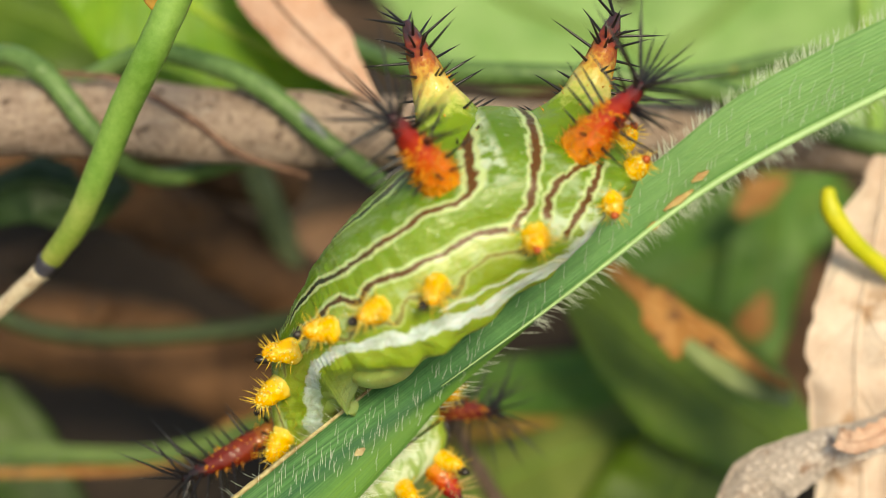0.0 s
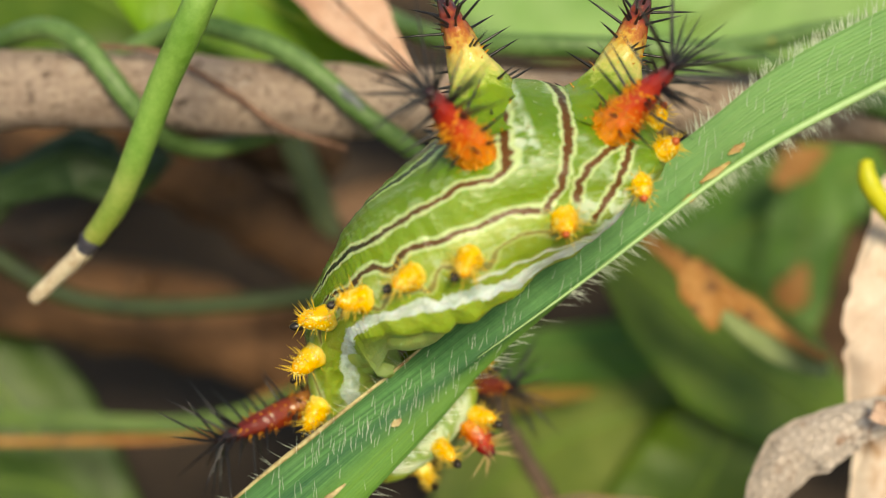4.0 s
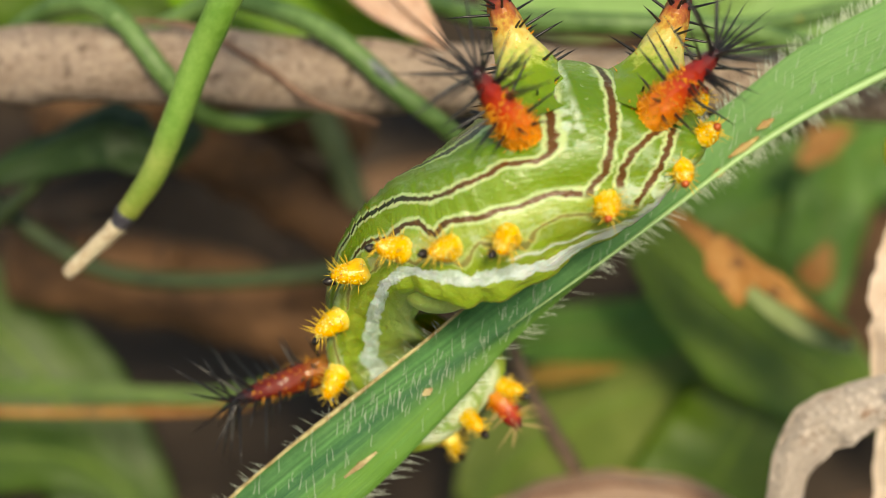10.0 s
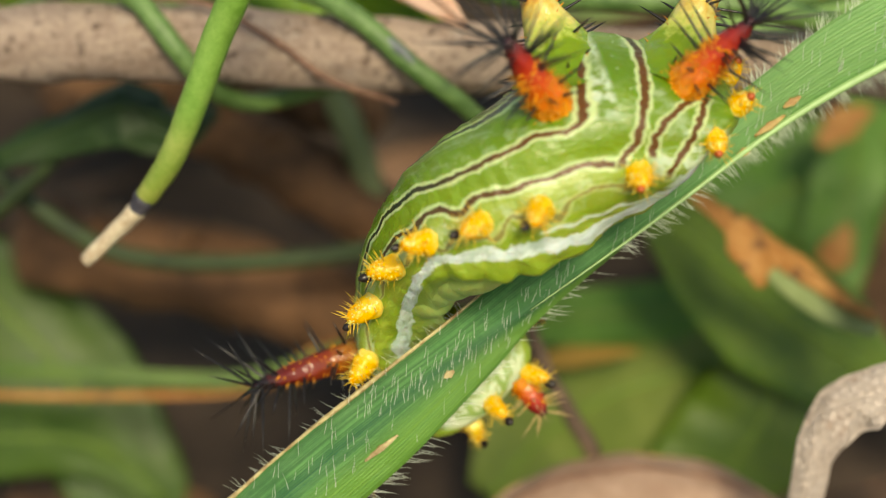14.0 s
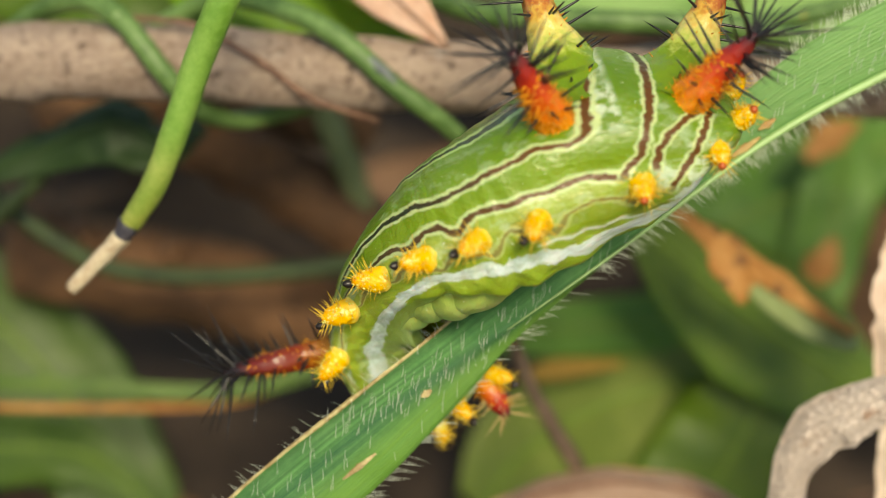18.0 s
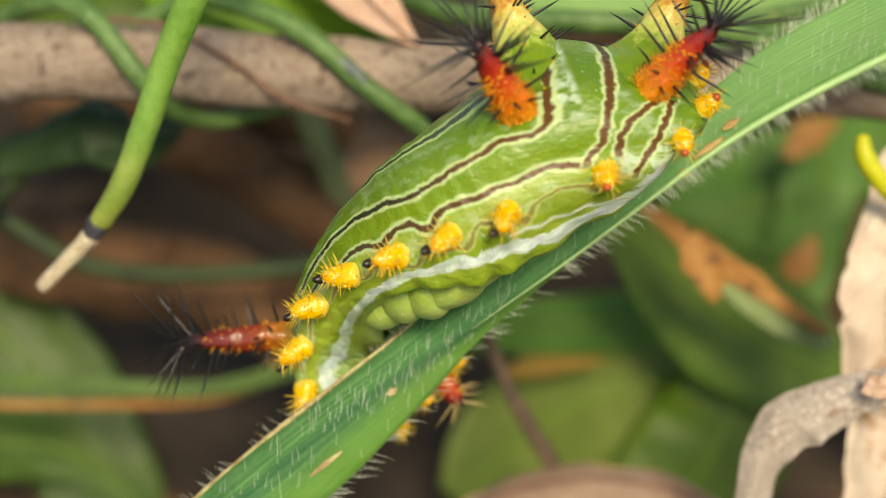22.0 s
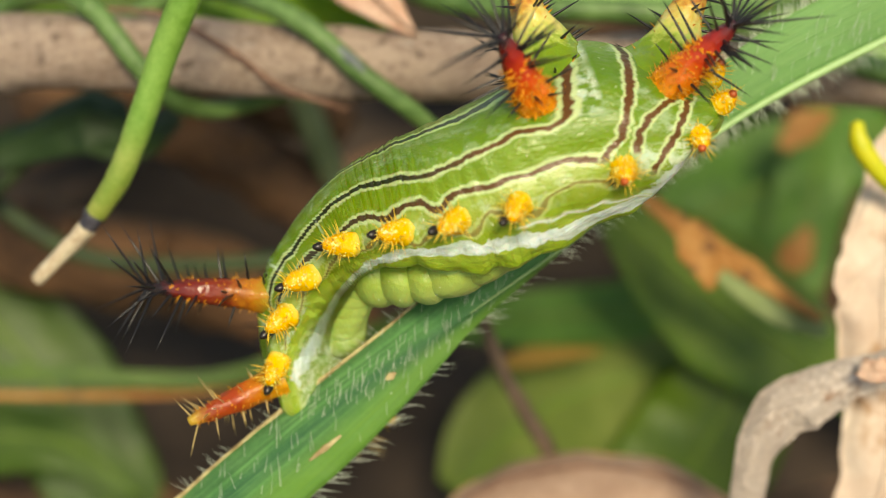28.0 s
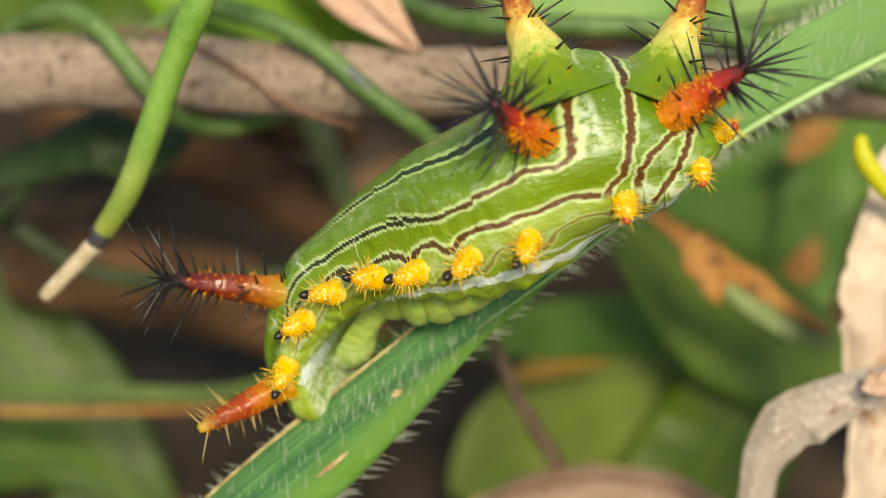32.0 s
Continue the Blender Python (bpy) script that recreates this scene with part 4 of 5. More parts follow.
def segment(k, half, parent, rest):
    """One ring of the body, slightly barrel-shaped, drawn in where it slips under its neighbours."""
    bm = bmesh.new()
    uv = bm.loops.layers.uv.verify()
    rings = []
    steps, sides = 8, len(ANGLES)
    home = body_pose(rest, k)
    tip = 1.0 if k < 0.1 else 0.0
    tail = 1.0 if k > 8.9 else 0.0
    placed = []

    def point(x, th):
        ease = min(max((abs(th) - 75) / 50, 0), 1)
        lap = half[5] - (half[5] - half[4]) * ease * ease * (3 - 2 * ease)
        reach = (half[0] if x > 0 else half[1]) + (0 if (tip and x > 0) or (tail and x < 0) else lap)
        kk = k - x * reach * (half[2] if x > 0 else half[3])
        shrink = 1.0 - 0.0008 * abs(x) ** 3
        if (tip and x > 0) or (tail and x < 0):
            shrink *= math.sqrt(max(1 - abs(x) ** 2.2, 0.004))
        near = min(max(kk, 0), 9)
        if near not in seen:
            seen[near] = home.inverted() @ body_pose(rest, near)
        bent = seen[near]
        if kk != near:
            bent = bent @ Matrix.Translation(((-kk / half[2] if kk < 0 else -(kk - 9) / half[3]) * MM, 0, 0))
        p = section(kk, th) * shrink
        crease = 0.05 * noise.noise(Vector((kk * 5, math.sin(radians(th)) * 2.5, math.cos(radians(th)) * 2.5)))
        placed.append((kk, th))
        return bm.verts.new(bent @ (Vector((0, p.y, p.z)) * (1 + crease * 0.4) * MM)), kk, abs(th) / 180

    seen = {}
    for i in range(steps + 1):
        rings.append([point(1 - 2 * i / steps, th) for th in ANGLES])

    def face(vs):
        f = bm.faces.new([v[0] for v in vs])
        for loop, v in zip(f.loops, vs):
            loop[uv].uv = (v[1] / 10, v[2])

    for a, b in zip(rings, rings[1:]):
        for j in range(sides):
            q = (j + 1) % sides
            face((a[j], a[q], b[q], b[j]))
    for ring in (rings[0][::-1], rings[-1]):
        placed += [(v[1], 0.0) for v in ring]
        face([(bm.verts.new(v[0].co), v[1], v[2]) for v in ring])
    ob = part("body_segment", bm, SKIN, parent)
    ks, ths = np.array(placed).T
    for name in MARKS:
        layer = ob.data.attributes.new(name, "FLOAT_VECTOR", "POINT")
        layer.data.foreach_set("vector", marking(name, ks, np.where(ths < -75, -ths, ths)).ravel())
    return ob


def surface_pose(k, theta, sink=0.25, lean=0.0):
    """Where something stands on the skin, in the ring's own space: z outwards, x forward (leaned back by lean degrees)."""
    p = section(k, theta)
    q = section(k, theta + 4) - section(k, theta - 4)
    out = Vector((1, 0, 0)).cross(q).normalized()
    if out.dot(p) < 0:
        out = -out
    x = Vector((1, 0, 0))
    y = out.cross(x)
    m = Matrix((x, y, out)).transposed().to_4x4()
    m.translation = (p - out * sink) * MM
    return m @ pose(0, 0, 0, 0, lean, 0)


def add_knob(bm, length, radii, uvl, mat=0, sides=14, rings=9, bumps=0.1, seed=0.0, off=(0, 0, 0), bow=0.0):
    rows = []
    for i in range(rings + 1):
        x = i / rings
        r = lerp(radii, x)
        rows.append([])
        for j in range(sides):
            a = 2 * math.pi * j / sides
            k = 1 + bumps * noise.noise(Vector((math.cos(a) * 2.2 + seed, math.sin(a) * 2.2, x * 6 + seed)))
            rows[-1].append((bm.verts.new((Vector((math.cos(a) * r * k + bow * x * x, math.sin(a) * r * k, x * length)) + Vector(off)) * MM), x))
    for a, b in zip(rows, rows[1:]):
        for j in range(sides):
            q = (j + 1) % sides
            vs = (a[j], a[q], b[q], b[j])
            f = bm.faces.new([v[0] for v in vs])
            f.material_index = mat
            for loop, v in zip(f.loops, vs):
                loop[uvl].uv = (v[1], 0)
    f = bm.faces.new([v[0] for v in rows[-1]])
    f.material_index = mat
    for loop in f.loops:
        loop[uvl].uv = (1, 0)


def mesh_of(bm, name, *materials):
    me = bpy.data.meshes.new(name)
    for f in bm.faces:
        f.smooth = True
    bm.to_mesh(me)
    bm.free()
    for m in materials:
        me.materials.append(m)
    return me


def tubercle_meshes(seed, size=1.0, rust=False):
    """A blunt yellow wart, its short pale bristles and the dot at its foot."""
    rnd = random.Random(seed)
    wart, hair, dot = bmesh.new(), bmesh.new(), bmesh.new()
    uvl = wart.loops.layers.uv.verify()
    radii = [0.4 * size, 0.64 * size, 0.63 * size, 0.56 * size, 0.5 * size, 0.4 * size, 0.14 * size]
    long = (1.5 if rust else 1.95) * size
    add_knob(wart, long, radii, uvl, bumps=0.2, seed=seed, sides=24, rings=16)
    for q in range(52):
        x, a = 0.25 + 0.75 * rnd.random() ** 0.7, rnd.uniform(0, 2 * math.pi)
        r = lerp(radii, x) * 0.9
        out = Vector((math.cos(a), math.sin(a), 0.1 + 1.4 * max(x - 0.45, 0))).normalized()
        p = Vector((math.cos(a) * r, math.sin(a) * r, x * long))
        add_spike(hair, p, p + out * rnd.uniform(0.3, 0.9) * size, 0.026 * size, 0, rnd.uniform(-0.05, 0.05), sides=3)
    for q in range(90):
        x, a = 0.15 + 0.85 * rnd.random(), rnd.uniform(0, 2 * math.pi)
        r = lerp(radii, x) * 0.97
        p = Vector((math.cos(a) * r, math.sin(a) * r, x * long))
        bmesh.ops.create_icosphere(wart, subdivisions=1, radius=rnd.uniform(0.035, 0.075) * size * MM, matrix=Matrix.Translation(p * MM))
    uvl = dot.loops.layers.uv.verify()
    if rust:
        add_knob(dot, 0.25, [0.2, 0.2, 0.14, 0.04], uvl, 0, 12, 5, 0, seed, (-0.1, -0.1, 1.42 * size))
    else:
        add_knob(dot, 0.55, [0.22, 0.23, 0.2, 0.08], uvl, 0, 14, 6, 0, seed, (-0.4 * size, 0.0, 1.72 * size))
    return mesh_of(wart, "tubercle", YELLOW), mesh_of(hair, "bristles", BRISTLE), mesh_of(dot, "dot", RUST if rust else DOT)


def horn_kit(seed, length, radii, skin, spines=46, longest=2.6, bow=0.0, grain=1.0, grains=150, spread=1.5, furry=0.55):
    """A long fleshy horn with warts at its foot, and the places of its black spines, longest near the tip."""
    rnd = random.Random(seed)
    bm = bmesh.new()
    uvl = bm.loops.layers.uv.verify()
    add_knob(bm, length, radii, uvl, bumps=0.16, seed=seed, sides=26, rings=28, bow=bow)
    places = []
    for q in range(spines):
        x = 1 - rnd.random() ** spread * 0.92
        a = q * 2.4 + rnd.uniform(-0.5, 0.5)
        r = lerp(radii, x) * 0.85
        p = Vector((math.cos(a) * r + bow * x * x, math.sin(a) * r, x * length))
        out = Vector((math.cos(a), math.sin(a), 0.2 + 1.5 * max(x - 0.7, 0) * 2.2 * rnd.random()))
        places.append((p, out, longest * (0.3 + 0.7 * x) * rnd.uniform(0.5, 1.0)))
    warts = bmesh.new()
    for q in range(grains):
        x, a = rnd.random() ** 1.1 * furry, rnd.uniform(0, 2 * math.pi)
        r = lerp(radii, x) * 0.99
        p = Vector((math.cos(a) * r + bow * x * x, math.sin(a) * r, x * length))
        bmesh.ops.create_icosphere(warts, subdivisions=1, radius=rnd.uniform(0.07, 0.13) * grain * MM, matrix=Matrix.Translation(p * MM))
        add_spike(warts, p, p + Vector((math.cos(a), math.sin(a), 0.4)) * rnd.uniform(0.25, 0.7) * grain, 0.026, 0, sides=3)
    return mesh_of(bm, "horn", skin), mesh_of(warts, "granulation", GRAIN), places


def caterpillar():
    root = tagged(new("caterpillar"), "green striped slug caterpillar with yellow warts and red spiny horns", "caterpillar")
    root.matrix_world = SLANT
    stations = [body_frames(t, row) for t, row in TRACE]
    rest = stations[14]
    ks = [0.0, 0.25, 0.5, 0.75, 0.875, 1.0, 1.125, 1.25, 1.375, 1.5, 1.625, 1.75, 1.875] + [2 + i * 0.125 for i in range(24)] + [5 + i * 0.0625 for i in range(52)] + [8.33, 8.66, 9.0]
    keyed = []
    for i, k in enumerate(ks):
        here = smooth_at(rest[0], k)
        ahead = (here - smooth_at(rest[0], ks[max(i - 1, 0)])).length
        after = (here - smooth_at(rest[0], ks[min(i + 1, len(ks) - 1)])).length
        rate_a, rate_b = (k - ks[i - 1]) / ahead if i else 0.2, (ks[i + 1] - k) / after if i < len(ks) - 1 else 0.3
        half = (ahead * 0.5 if i else 1.6, after * 0.5 if i < len(ks) - 1 else 1.5, rate_a, rate_b, 0.5 if k < 3.2 else 0.2 if k < 5 else 0.13, 0.5 if k < 3.2 else 0.28 if k < 5 else 0.17)
        ring = segment(k, half, root, rest)
        keyed.append((ring, [(t, body_pose(s, k)) for (t, _), s in zip(TRACE, stations)]))

    def lobe(k, radii, rows):
        """A soft fold of the belly that sinks or swells with the times in rows."""
        bm = bmesh.new()
        uv = bm.loops.layers.uv.verify()
        bmesh.ops.create_uvsphere(bm, u_segments=28, v_segments=18, radius=MM)
        for v in bm.verts:
            bump = 1 + 0.05 * noise.noise(v.co * 1800 + Vector((k, 0, 0)))
            v.co = Vector((v.co.x * radii[0], v.co.y * radii[1], v.co.z * radii[2])) * bump
        for f in bm.faces:
            for loop in f.loops:
                p = loop.vert.co / MM
                loop[uv].uv = ((k - p.x / 2.6) / 10, 0.82 - 0.1 * p.y / radii[1])
        ob = part("belly_fold", bm, SKIN, root, "soft pale green fold of the belly")
        poses = []
        for (t, _), s in zip(TRACE, stations):
            a, b = max(r for r in rows if r[0] <= t), min([r for r in rows if r[0] > t] or rows[-1:])
            f = (t - a[0]) / (b[0] - a[0]) if b[0] > a[0] else 0
            poses.append((t, body_pose(s, k) @ Matrix.Translation((0, -(a[1] + (b[1] - a[1]) * f) * MM, -0.3 * MM))))
        keyed.append((ob, poses))

    for k, low in ((2.4, 1.8), (2.9, 1.8), (3.4, 1.6)):
        lobe(k, (2.0, 1.6, 2.5), [(0, low), (13, low), (20, 2.2), (32, 2.9)])
    lobe(3.9, (1.3, 1.5, 2.2), [(0, 0.5), (13, 0.8), (20, 2.0), (32, 2.8)])
    lobe(4.4, (1.2, 1.5, 2.1), [(0, -1.0), (7, -0.3), (13, 0.2), (20, 1.1), (25, 2.0), (32, 2.5)])
    lobe(4.9, (1.4, 1.7, 1.8), [(0, -1.6), (7, -0.8), (13, -0.2), (20, 0.2), (25, 1.4), (32, 1.8)])
    for k in (5.3, 5.6, 5.9, 6.2, 6.5, 6.8, 7.1):
        lobe(k, (1.5, 1.7, 1.25), [(0, -1.3), (20, -1.0), (23, -0.2), (25, 0.8), (28, 0.75), (32, 1.05)])

    def stand(me, name, k, theta, label, sink=0.25, aim=None, turn=0.0, ahead=0.0, lean=0.0, tilt=0.0):
        """Sets a mesh on the skin as a part of the caterpillar; aim: the way it points in the working frame at mid-clip."""
        ob = new(name, me)
        ob.parent = root
        ob["label"] = label
        m = surface_pose(k, theta, sink)
        if aim:
            z = (body_pose(rest, k).to_3x3().inverted() @ Vector(aim)).normalized()
            x = (Vector((1, 0, 0)) - z * z.x).normalized()
            r = Matrix((x, z.cross(x), z)).transposed().to_4x4()
            r.translation = m.translation
            m = r
        if ahead:
            m.translation *= math.sqrt(max(1 - abs(ahead / 1.55) ** 2.2, 0.1))
        m = Matrix.Translation((ahead * MM, 0, 0)) @ m @ pose(0, 0, 0, -tilt, ahead * 40 - lean, turn)
        keyed.append((ob, [(t, body_pose(s, k) @ m) for (t, _), s in zip(TRACE, stations)]))
        return ob

    def wart(kit, k, theta, label, turn=0.0, ahead=0.0, lean=0.0, tilt=0.0):
        me, hair, dot = kit
        ob = stand(me, "tubercle", k, theta, label, 0.45, None, turn, ahead, lean, tilt)
        b = tagged(new("bristles", hair), kind="stuff")
        b.parent = ob
        d = new("dot", dot)
        d.parent = ob

    def horn(kit, k, theta, label, aims, ahead=0.0, sink=0.5, bury=0.0, pale=False):
        me, warts, places = kit
        ob = new("horn", me)
        ob.parent = root
        ob["label"] = label
        foot = surface_pose(k, theta, sink).translation * math.sqrt(1 - abs(ahead / 1.55) ** 2.2) + Vector((ahead * MM, 0, 0))
        rows = []
        for (t, _), s in zip(TRACE, stations):
            m = body_pose(s, k)
            i = max(j for j, (t0, _) in enumerate(aims) if t0 <= t)
            z = Vector(aims[i][1])
            if i + 1 < len(aims):
                z = z.lerp(Vector(aims[i + 1][1]), (t - aims[i][0]) / (aims[i + 1][0] - aims[i][0]))
            z.normalize()
            x = Vector((0.3, 0.2, 1))
            x = (x - z * z.dot(x)).normalized()
            r = Matrix((x, z.cross(x), z)).transposed().to_4x4()
            r.translation = m @ foot - z * bury * MM
            rows.append((t, r))
        keyed.append((ob, rows))
        w = tagged(new("granulation", warts), kind="stuff")
        w.parent = ob
        for p, out, size in places:
            size *= 1.15
            sp = new("spine", pale_spike if pale else spike)
            sp.parent = ob
            q = out.to_track_quat("Z", "Y")
            sp.matrix_basis = Matrix.LocRotScale(p * MM, q, (1, 1, size))

    bm = bmesh.new()
    add_spike(bm, (0, 0, 0), (0, 0, 1), 0.08, 0, 0.015, sides=5)
    spike = mesh_of(bm, "spine", SPINE)
    bm = bmesh.new()
    add_spike(bm, (0, 0, 0), (0, 0, 1), 0.042, 0, 0.015, sides=5)
    pale_spike = mesh_of(bm, "spine", PALE_SPINE)
    warts = [tubercle_meshes(s, 0.95) for s in (3, 4, 5)]
    big = tubercle_meshes(9, 1.0, True)
    small = tubercle_meshes(12, 0.8)
    brow = tubercle_meshes(13, 0.85, True)
    plainly = "bright yellow bristly wart with a black dot"
    for i, k in enumerate((2, 3, 4, 5, 6, 7, 8)):
        for s in (1, -1):
            wart(warts[i % 3], k, (86 + max(k - 4, 0) * 3.5) * s, plainly, 0, 0, (24, 40, 52, 58, 58, 54, 50)[i], (-6, 0, 6, 14, 20, 22, 16)[i] * s)
    for s in (1, -1):
        wart(big, 1, 84 if s > 0 else -104, "orange-yellow bristly wart with a rust dot", 0, 0, 4)
        wart(brow, 0.06, 62 * s, "orange-yellow bristly wart", 0, 0.1)
        wart(brow, 0.0, 24 if s > 0 else -20, "orange-yellow bristly wart", 0, 1.0)
        wart(small, 9.0, 30 if s > 0 else -60, plainly, 0, -1.2)
        wart(small, 9.0, -150 + 30 * s, plainly, 0, -1.0)
    red = horn_kit(21, 4.7, [0.85, 0.92, 0.88, 0.8, 0.7, 0.6, 0.5, 0.38, 0.2], HORN, 40, 3.8, 0.3, 0.62, 340, 2.0, 0.66)
    far = horn_kit(22, 7.2, [3.4, 2.7, 2.1, 1.6, 1.22, 0.98, 0.82, 0.68, 0.55, 0.4, 0.18], HORN_FAR, 48, 2.6, -0.3, 0.45, 40, 1.2, 0.7)
    dark = horn_kit(23, 7.5, [1.5, 1.02, 0.84, 0.76, 0.68, 0.6, 0.5, 0.38, 0.16], HORN_DARK, 44, 3.6, -0.3, 0.5, 110, 2.2, 0.85)
    stub = horn_kit(25, 2.2, [0.75, 0.62, 0.55, 0.45, 0.2], HORN, 26, 1.7, 0.0, 0.5, 60, 1.2, 0.8)
    rust = horn_kit(24, 5.0, [0.82, 0.74, 0.66, 0.6, 0.52, 0.4, 0.2], HORN_RUST, 24, 1.9, 0.0, 0.45, 90, 1.3, 0.95)
    front = "red and orange horn with black spines"
    horn(red, 1.56, 18, front, [(0, (-0.55, 0.6, 0.6)), (13, (-0.55, 0.6, 0.6)), (30, (-0.42, 0.65, 0.62)), (32, (-0.55, 0.32, 0.78))])
    horn(red, 0.32, 9, front, [(0, (0.6, 0.65, 0.48)), (30, (0.62, 0.62, 0.48)), (32, (0.75, 0.48, 0.48))])
    pale = "yellow and dark red horn with black spines"
    horn(far, 1.32, -30, pale, [(0, (-0.34, 0.93, 0.0))], 0, 1.9)
    horn(far, 0.34, -34, pale, [(0, (0.36, 0.92, 0.0))], 0, 1.9)
    sombre = "dark red horn with black spines"
    horn(dark, 7.0, 44, sombre, [(0, (-0.87, -0.42, 0.1)), (7, (-0.93, -0.34, 0.1)), (13, (-0.95, -0.31, 0.1)), (20, (-0.98, -0.17, 0.1)), (25, (-0.99, 0.12, 0.1)), (30, (-0.99, 0.05, 0.1)), (32, (-0.99, 0.13, 0.1))], 0, 0.7, 1.3)
    horn(dark, 7.0, -46, sombre, [(0, (0.85, -0.1, -0.5)), (7, (0.7, -0.2, -0.7)), (20, (-0.2, -0.2, -0.95)), (32, (-0.25, -0.1, -0.95))])
    tawny = "orange-red horn with black-tipped spines"
    horn(rust, 8.5, 80, tawny, [(0, (-0.5, -0.75, -0.3)), (18, (-0.5, -0.75, -0.3)), (22, (-0.6, -0.75, -0.1)), (24, (-0.9, -0.38, 0.2)), (25, (-0.93, -0.34, 0.2)), (30, (-0.87, -0.46, 0.2)), (32, (-0.88, -0.45, 0.2))], 0, 0.5, 0.0, True)
    horn(stub, 9.0, -100, tawny, [(0, (0.55, -0.8, 0.1)), (22, (0.5, -0.8, 0.1)), (25, (0.0, -0.9, -0.4)), (32, (-0.2, -0.85, -0.5))], -1.2, 0.5, 0.0, True)
    return keyed


RINGS = caterpillar()

# ---- dead branch with twining vine ----
def dead_branch():
    root = tagged(new("dead_branch"), "dead brown branch lying among stems, speckled bark", "branch")
    axis = [(-41.96, 9.65, -13.00), (-29.91, 10.38, -13.00), (-19.93, 10.62, -12.00), (-11.40, 10.22, -12.00), (-1.55, 9.85, -12.00), (7.23, 9.81, -13.00), (17.90, 9.87, -14.00), (30.21, 8.31, -15.00), (50.30, 4.24, -22.00)]
    tube("bark", axis, [2.1, 2.1, 2.15, 2.1, 2.0, 1.9, 1.7, 1.3, 1.0], BARK, root, n=90, sides=28, rough=0.16)
    strip = [(-18.36, 12.80, -10.20), (-15.92, 12.64, -9.90), (-13.66, 12.24, -9.70), (-10.21, 10.26, -9.50), (-7.55, 8.37, -9.70), (-5.18, 7.59, -10.20), (-3.84, 7.23, -10.80)]
    sheet("bark_strip", strip, [0.06, 0.1, 0.13, 0.14, 0.12, 0.11, 0.04], PEEL, root, "peeling reddish strip of bark", face=(0.1, 0.6, 1), curl=0.5, thick=0.2, ragged=0.4)


dead_branch()


def vines():
    root = tagged(new("climbing_vine"), "dark green twining vine stem wound round the dead branch", "vine")
    tube("stem", [(-29.59, 7.35, -16.00), (-24.94, 12.65, -15.00), (-20.62, 13.80, -11.00), (-17.93, 12.67, -9.50), (-15.51, 9.79, -9.20), (-13.85, 7.84, -11.00), (-11.64, 7.50, -14.00), (-8.03, 8.54, -16.00)],
         [0.58, 0.58, 0.6, 0.6, 0.58, 0.55, 0.55, 0.5], VINE, root, n=60, sides=14, rough=0.08)
    tube("node", [(-18.45, 12.98, -9.75), (-18.0, 12.72, -9.52), (-17.6, 12.35, -9.42)], [0.58, 0.72, 0.58], VINE, root, n=8, sides=12, rough=0.15, label="swollen node")
    root = tagged(new("climbing_vine"), "green twining vine stem with a grey scar", "vine")
    tube("stem", [(-17.11, 12.63, -15.00), (-13.05, 14.24, -13.00), (-9.10, 13.26, -10.50), (-6.02, 11.60, -9.50), (-3.04, 9.02, -9.40), (-0.04, 6.83, -10.50), (2.82, 4.20, -14.00), (5.59, -0.28, -18.00)],
         [0.58, 0.58, 0.6, 0.6, 0.58, 0.55, 0.55, 0.5], VINE, root, n=60, sides=14, rough=0.08)
    tube("scar", [(-4.45, 10.42, -8.98), (-3.68, 9.78, -8.92), (-2.96, 9.13, -8.98)], [0.2, 0.32, 0.16], GREYMARK, root, n=8, sides=10, rough=0.3, label="grey scar")
    root = tagged(new("climbing_vine"), "grey-green vine stem along the branch", "vine")
    tube("stem", [(-3.66, 16.97, -22.00), (0.99, 13.75, -14.00), (5.54, 12.91, -11.00), (11.59, 12.55, -10.00), (15.59, 12.30, -10.00), (19.51, 11.58, -11.00), (23.52, 10.28, -12.00), (28.53, 9.04, -13.00), (37.21, 7.04, -16.00)],
         [0.6, 0.6, 0.65, 0.65, 0.65, 0.65, 0.7, 0.7, 0.6], VINE, root, n=60, sides=14, rough=0.08)
    tube("side_stem", [(15.96, 12.81, -12.00), (19.35, 13.33, -13.00), (22.82, 14.14, -14.00), (27.32, 14.83, -16.00), (33.05, 16.31, -18.00)], [0.5, 0.5, 0.55, 0.5, 0.4], VINE, root, n=30, sides=12)
    root = tagged(new("vine_shoot"), "slender upright green stem", "vine")
    tube("stem", [(28.30, 28.50, -18.00), (28.72, 18.33, -18.00), (29.08, 13.61, -18.00), (29.26, 8.15, -17.00), (28.49, -5.02, -16.00), (27.95, -17.99, -16.00)], [0.5, 0.52, 0.52, 0.5, 0.5, 0.5], STALK, root, n=40, sides=12, rough=0.1)


vines()


# ---- hanging stalk with a withered tip ----
STALK_PIVOT = Vector((-10.90, 12.03, 1.00))


